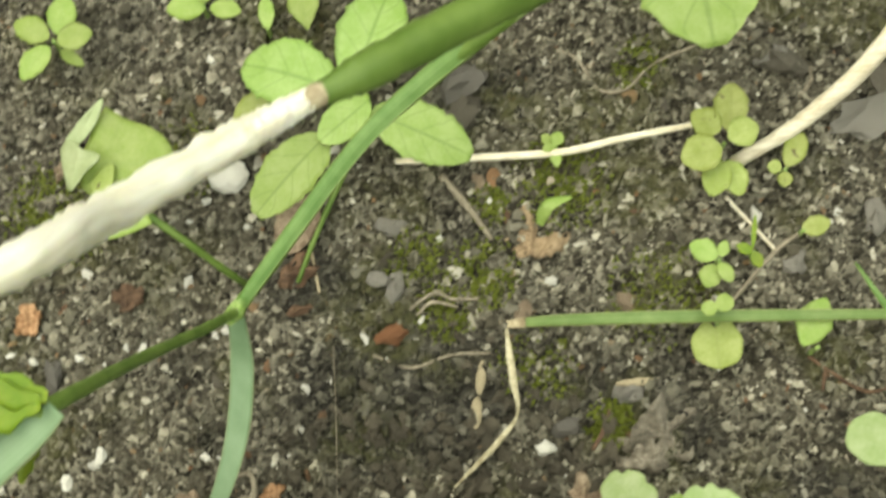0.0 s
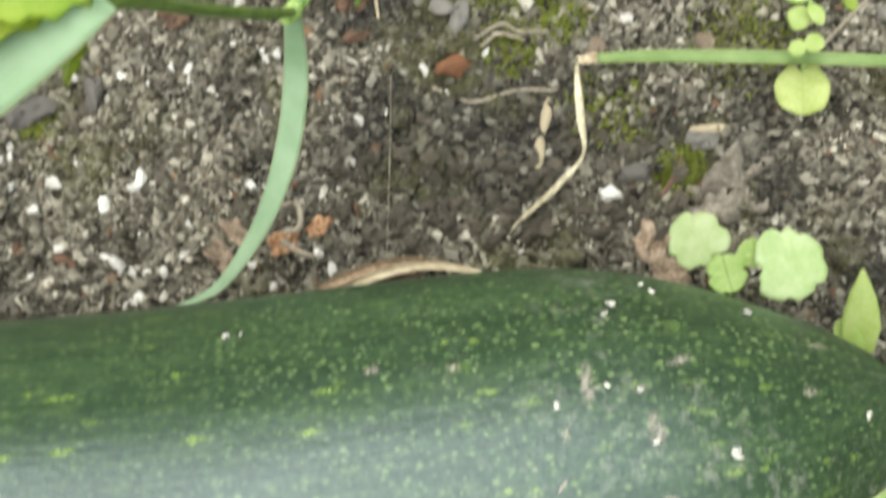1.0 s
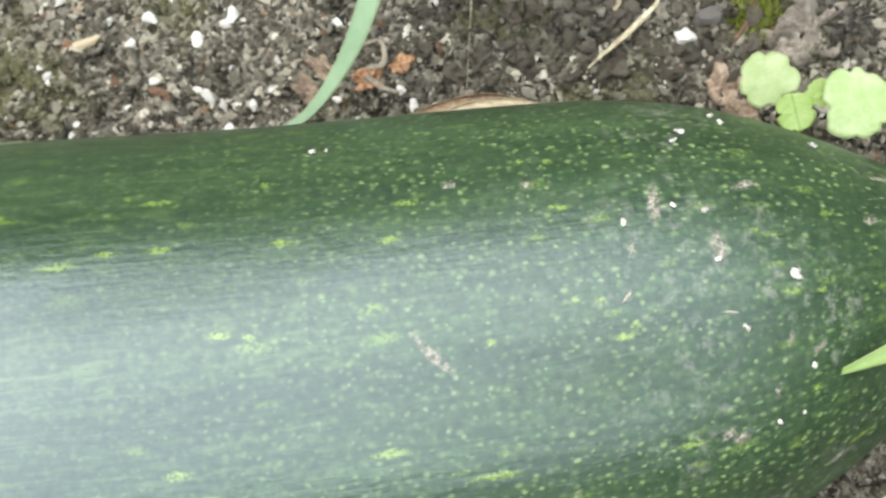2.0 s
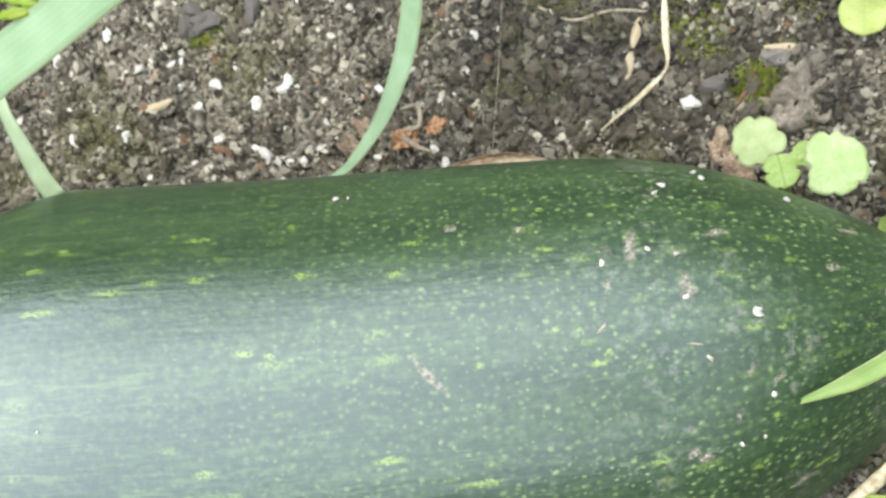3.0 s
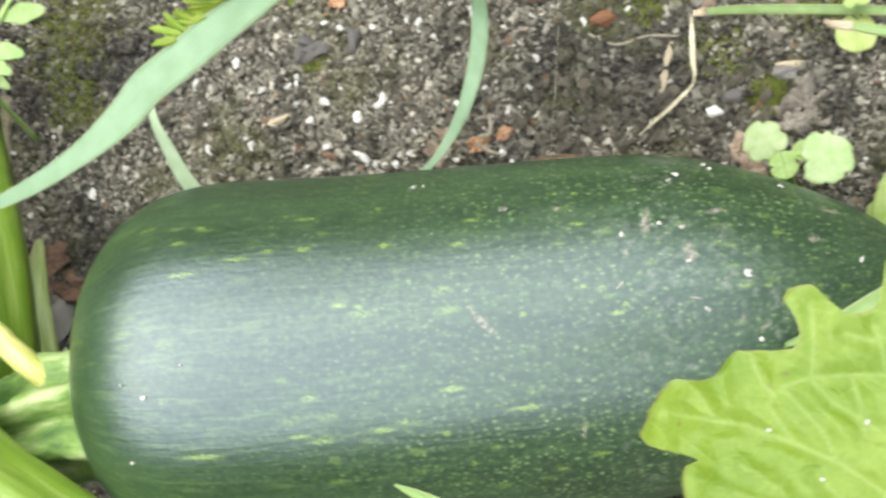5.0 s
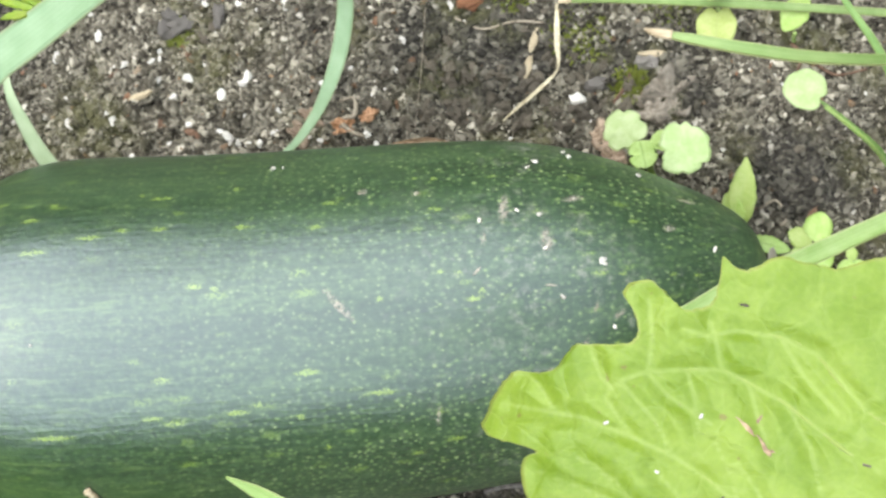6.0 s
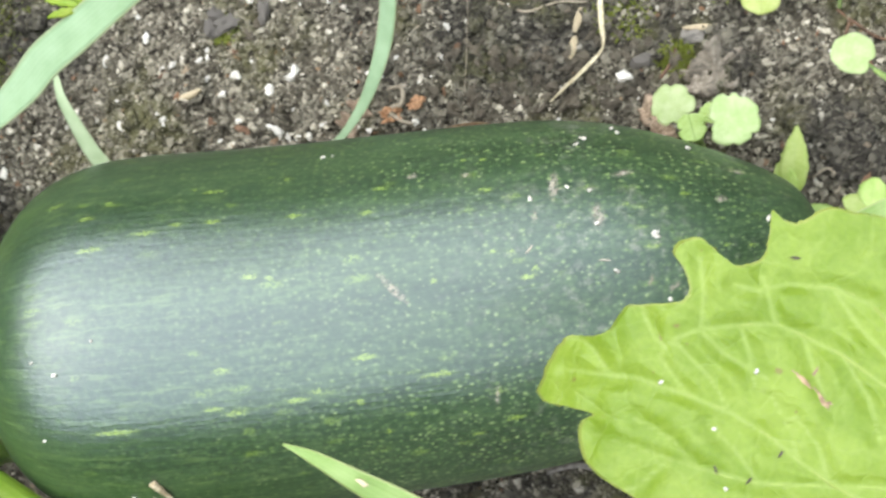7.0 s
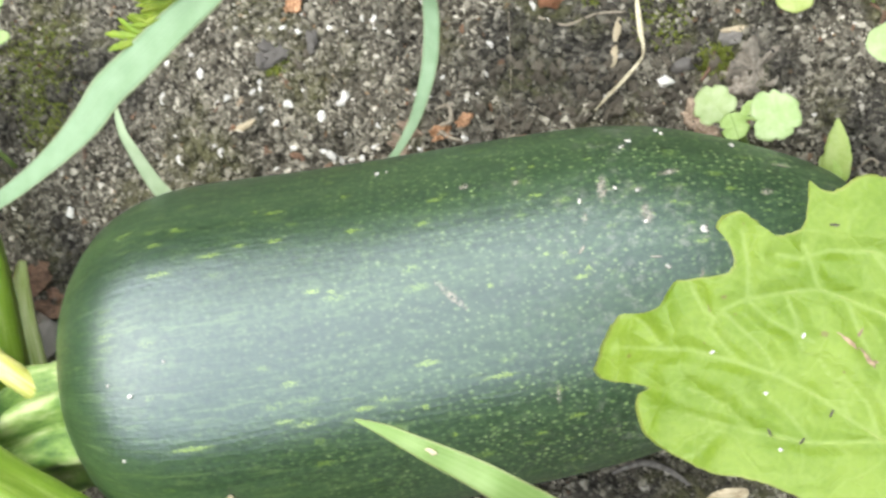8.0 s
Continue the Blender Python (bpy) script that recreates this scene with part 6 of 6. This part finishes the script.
stones("wood_chip", [(0.1392, 0.1330, 110), (0.1064, 0.1324, 60), (0.0954, 0.1748, 100)], (0.0034, 0.0042), PINKLEAF, "pale pinkish bark chip on the soil", "wood chip", "wood chips", (1.2, 0.7, 0.4), 0.5, 39)
stones("wood_chip", [(0.0999, 0.1776, 80)], (0.0032, 0.0034), RUSTLEAF, "orange-brown bark chip on the soil", "wood chip", "wood chips", (1.2, 0.7, 0.4), 0.5, 40)
stones("pebble", [(0.091, 0.199), (0.196, 0.209), (0.228, 0.200)], (0.0042, 0.0066), PEBBLE, "brown-grey pebble half sunk in the soil", "pebble", "pebbles", rough=0.9, seed=33)
stones("pebble", [(rng.uniform(-0.2, 0.25), rng.uniform(0.07, 0.26)) for _ in range(22)], (0.0012, 0.0024), PEBBLE, "small grey pebble in the soil", "pebble", "pebbles", seed=35)
stones("dark_stone", [(0.0915, 0.2100)], (0.0066, 0.0068), SLATE, "dark grey stone half sunk in the soil", "stone", "dark stones", seed=41)
stones("dark_stone", [(-0.067, 0.122), (-0.045, 0.123), (-0.069, 0.116), (0.118, 0.095), (-0.063, 0.118)], (0.0036, 0.0050), SLATE, "dark grey stone on the soil", "stone", "dark stones", seed=43)
stones("wood_chip", [(0.0648, 0.1276, 8)], (0.0052, 0.0053), REDWOOD, "rusty red wood chip on dark soil", "wood chip", "wood chips", (1.3, 0.6, 0.5), 0.7, 51)
stones("wood_chip", [(0.035, 0.138), (-0.068, 0.076), (-0.052, 0.071), (0.204, 0.045)], (0.0022, 0.0034), WOOD, "small reddish brown wood chip", "wood chip", "wood chips", (1.3, 0.6, 0.35), 0.6, 53)
stones("wood_chip", [(0.0921, 0.1128, 80), (0.1406, 0.1080, 2), (0.0898, 0.1018, 85), (-0.078, 0.086)], (0.0040, 0.0052), STRAW, "pale splinter on the soil", "wood chip", "wood chips", (1.5, 0.35, 0.3), 0.2, 57)
stones("wood_chip", [(rng.uniform(-0.2, 0.25), rng.uniform(0.06, 0.26)) for _ in range(34)], (0.0010, 0.0022), WOOD, "tiny reddish brown wood chip", "wood chip", "wood chips", (1.3, 0.6, 0.35), 0.6, 59)


clods = [(0.118, 0.086), (0.124, 0.083), (0.129, 0.0865), (0.1135, 0.083), (0.121, 0.090), (0.133, 0.0815), (0.0865, 0.1255), (0.091, 0.121), (0.083, 0.131), (0.096, 0.124), (0.088, 0.116), (0.103, 0.078), (0.0565, 0.112), (0.052, 0.106),
         (-0.052, 0.112), (-0.048, 0.117), (-0.075, 0.119), (0.058, 0.157), (0.064, 0.152), (0.070, 0.081), (0.076, 0.077), (0.198, 0.070), (0.205, 0.064), (0.211, 0.075), (-0.155, 0.027), (-0.150, 0.020), (-0.159, 0.012)]
clods += [(rng.uniform(0.03, 0.135), rng.uniform(0.074, 0.106)) for _ in range(80)]
stones("soil_clod", clods, (0.0010, 0.0029), WETSOIL, "damp dark lump of earth on the soil", "soil clod", "damp clods", (1.1, 0.9, 0.75), 1.1, 61)


# ---- moss ----
def moss():
    rg = np.random.RandomState(7)
    verts, faces, uvs = [], [], []
    for x0, y0, r, c in [(0.149, 0.211, 0.010, 220), (0.131, 0.096, 0.008, 420), (0.082, 0.133, 0.010, 260), (0.095, 0.146, 0.014, 380), (0.074, 0.151, 0.012, 200), (-0.045, 0.176, 0.020, 620), (0.122, 0.173, 0.018, 420),
                         (0.098, 0.168, 0.008, 160), (-0.185, 0.122, 0.030, 700), (-0.063, 0.115, 0.007, 260), (-0.179, 0.096, 0.018, 380), (0.150, 0.135, 0.020, 260), (0.0, 0.19, 0.015, 200), (0.11, 0.115, 0.015, 200)]:
        for _ in range(int(c * 1.7)):
            a, d = rg.rand() * 6.283, r * math.sqrt(rg.rand()) * rg.rand() ** 0.3
            x, y = x0 + d * math.cos(a), y0 + d * math.sin(a)
            z = gz(x, y)
            h, w, t = rg.uniform(0.0008, 0.0026), rg.uniform(0.0003, 0.0006), rg.rand() * 6.283
            lean = rg.uniform(0.2, 1.3)
            dx, dy = math.cos(t), math.sin(t)
            b = len(verts)
            verts += [(x - dy * w * 0.5, y + dx * w * 0.5, z - 0.0004), (x + dy * w * 0.5, y - dx * w * 0.5, z - 0.0004),
                      (x + dx * h * lean * 0.5 + dy * w, y + dy * h * lean * 0.5 - dx * w, z + h * 0.6), (x + dx * h * lean * 0.5 - dy * w, y + dy * h * lean * 0.5 + dx * w, z + h * 0.6),
                      (x + dx * h * lean, y + dy * h * lean, z + h * 0.8)]
            uvs += [(0, 0.3), (0, 0.7), (0.5, 0.8), (0.5, 0.2), (1, 0.5)]
            faces += [(b, b + 1, b + 2, b + 3), (b + 3, b + 2, b + 4)]
    return verts, faces, uvs


MOSS = leaf_material("moss_leaf", (0.105, 0.125, 0.018), (0.230, 0.255, 0.045), (0.14, 0.17, 0.02), 0.3, 0)
tagged(new("moss", mesh_from("moss", *moss(), MOSS)), "low green and olive moss growing in patches", "moss", kind="stuff")

# ---- frond at the foot of the leaf stalk ----
fern = thing("ragwort_seedling", (-0.192, 0.072, gz(-0.192, 0.072)), "light green divided weed leaf above the soil", "weed")
part("stem", tube([(-0.196, 0.078, 0.0), (-0.192, 0.090, 0.045), (-0.1870, 0.1000, 0.060), (-0.1825, 0.1120, 0.062), (-0.1770, 0.1230, 0.062), (-0.172, 0.136, 0.060)], [0.0013, 0.0014, 0.0014, 0.0012, 0.0009], 8, 26), WEEDSTEM, fern)
for k, (b, t, w) in enumerate([((-0.1870, 0.1005, 0.060), (-0.1745, 0.0945, 0.058), 0.0062), ((-0.1855, 0.1050, 0.061), (-0.1690, 0.1025, 0.059), 0.0075), ((-0.1800, 0.1175, 0.062), (-0.1605, 0.1215, 0.060), 0.0095),
                               ((-0.1865, 0.1020, 0.060), (-0.1985, 0.1110, 0.059), 0.0075), ((-0.1830, 0.1110, 0.062), (-0.1955, 0.1230, 0.060), 0.0080), ((-0.1760, 0.1260, 0.062), (-0.1640, 0.1420, 0.060), 0.011), ((-0.1885, 0.0970, 0.056), (-0.1790, 0.0895, 0.052), 0.0050)]):
    part("leaflet", leaf_shape(b, t, w, fat=1.15, fold=0.1, curl=0.06, teeth=2, tooth=0.30, tipness=0.95, seed=60 + k), FROND, fern)
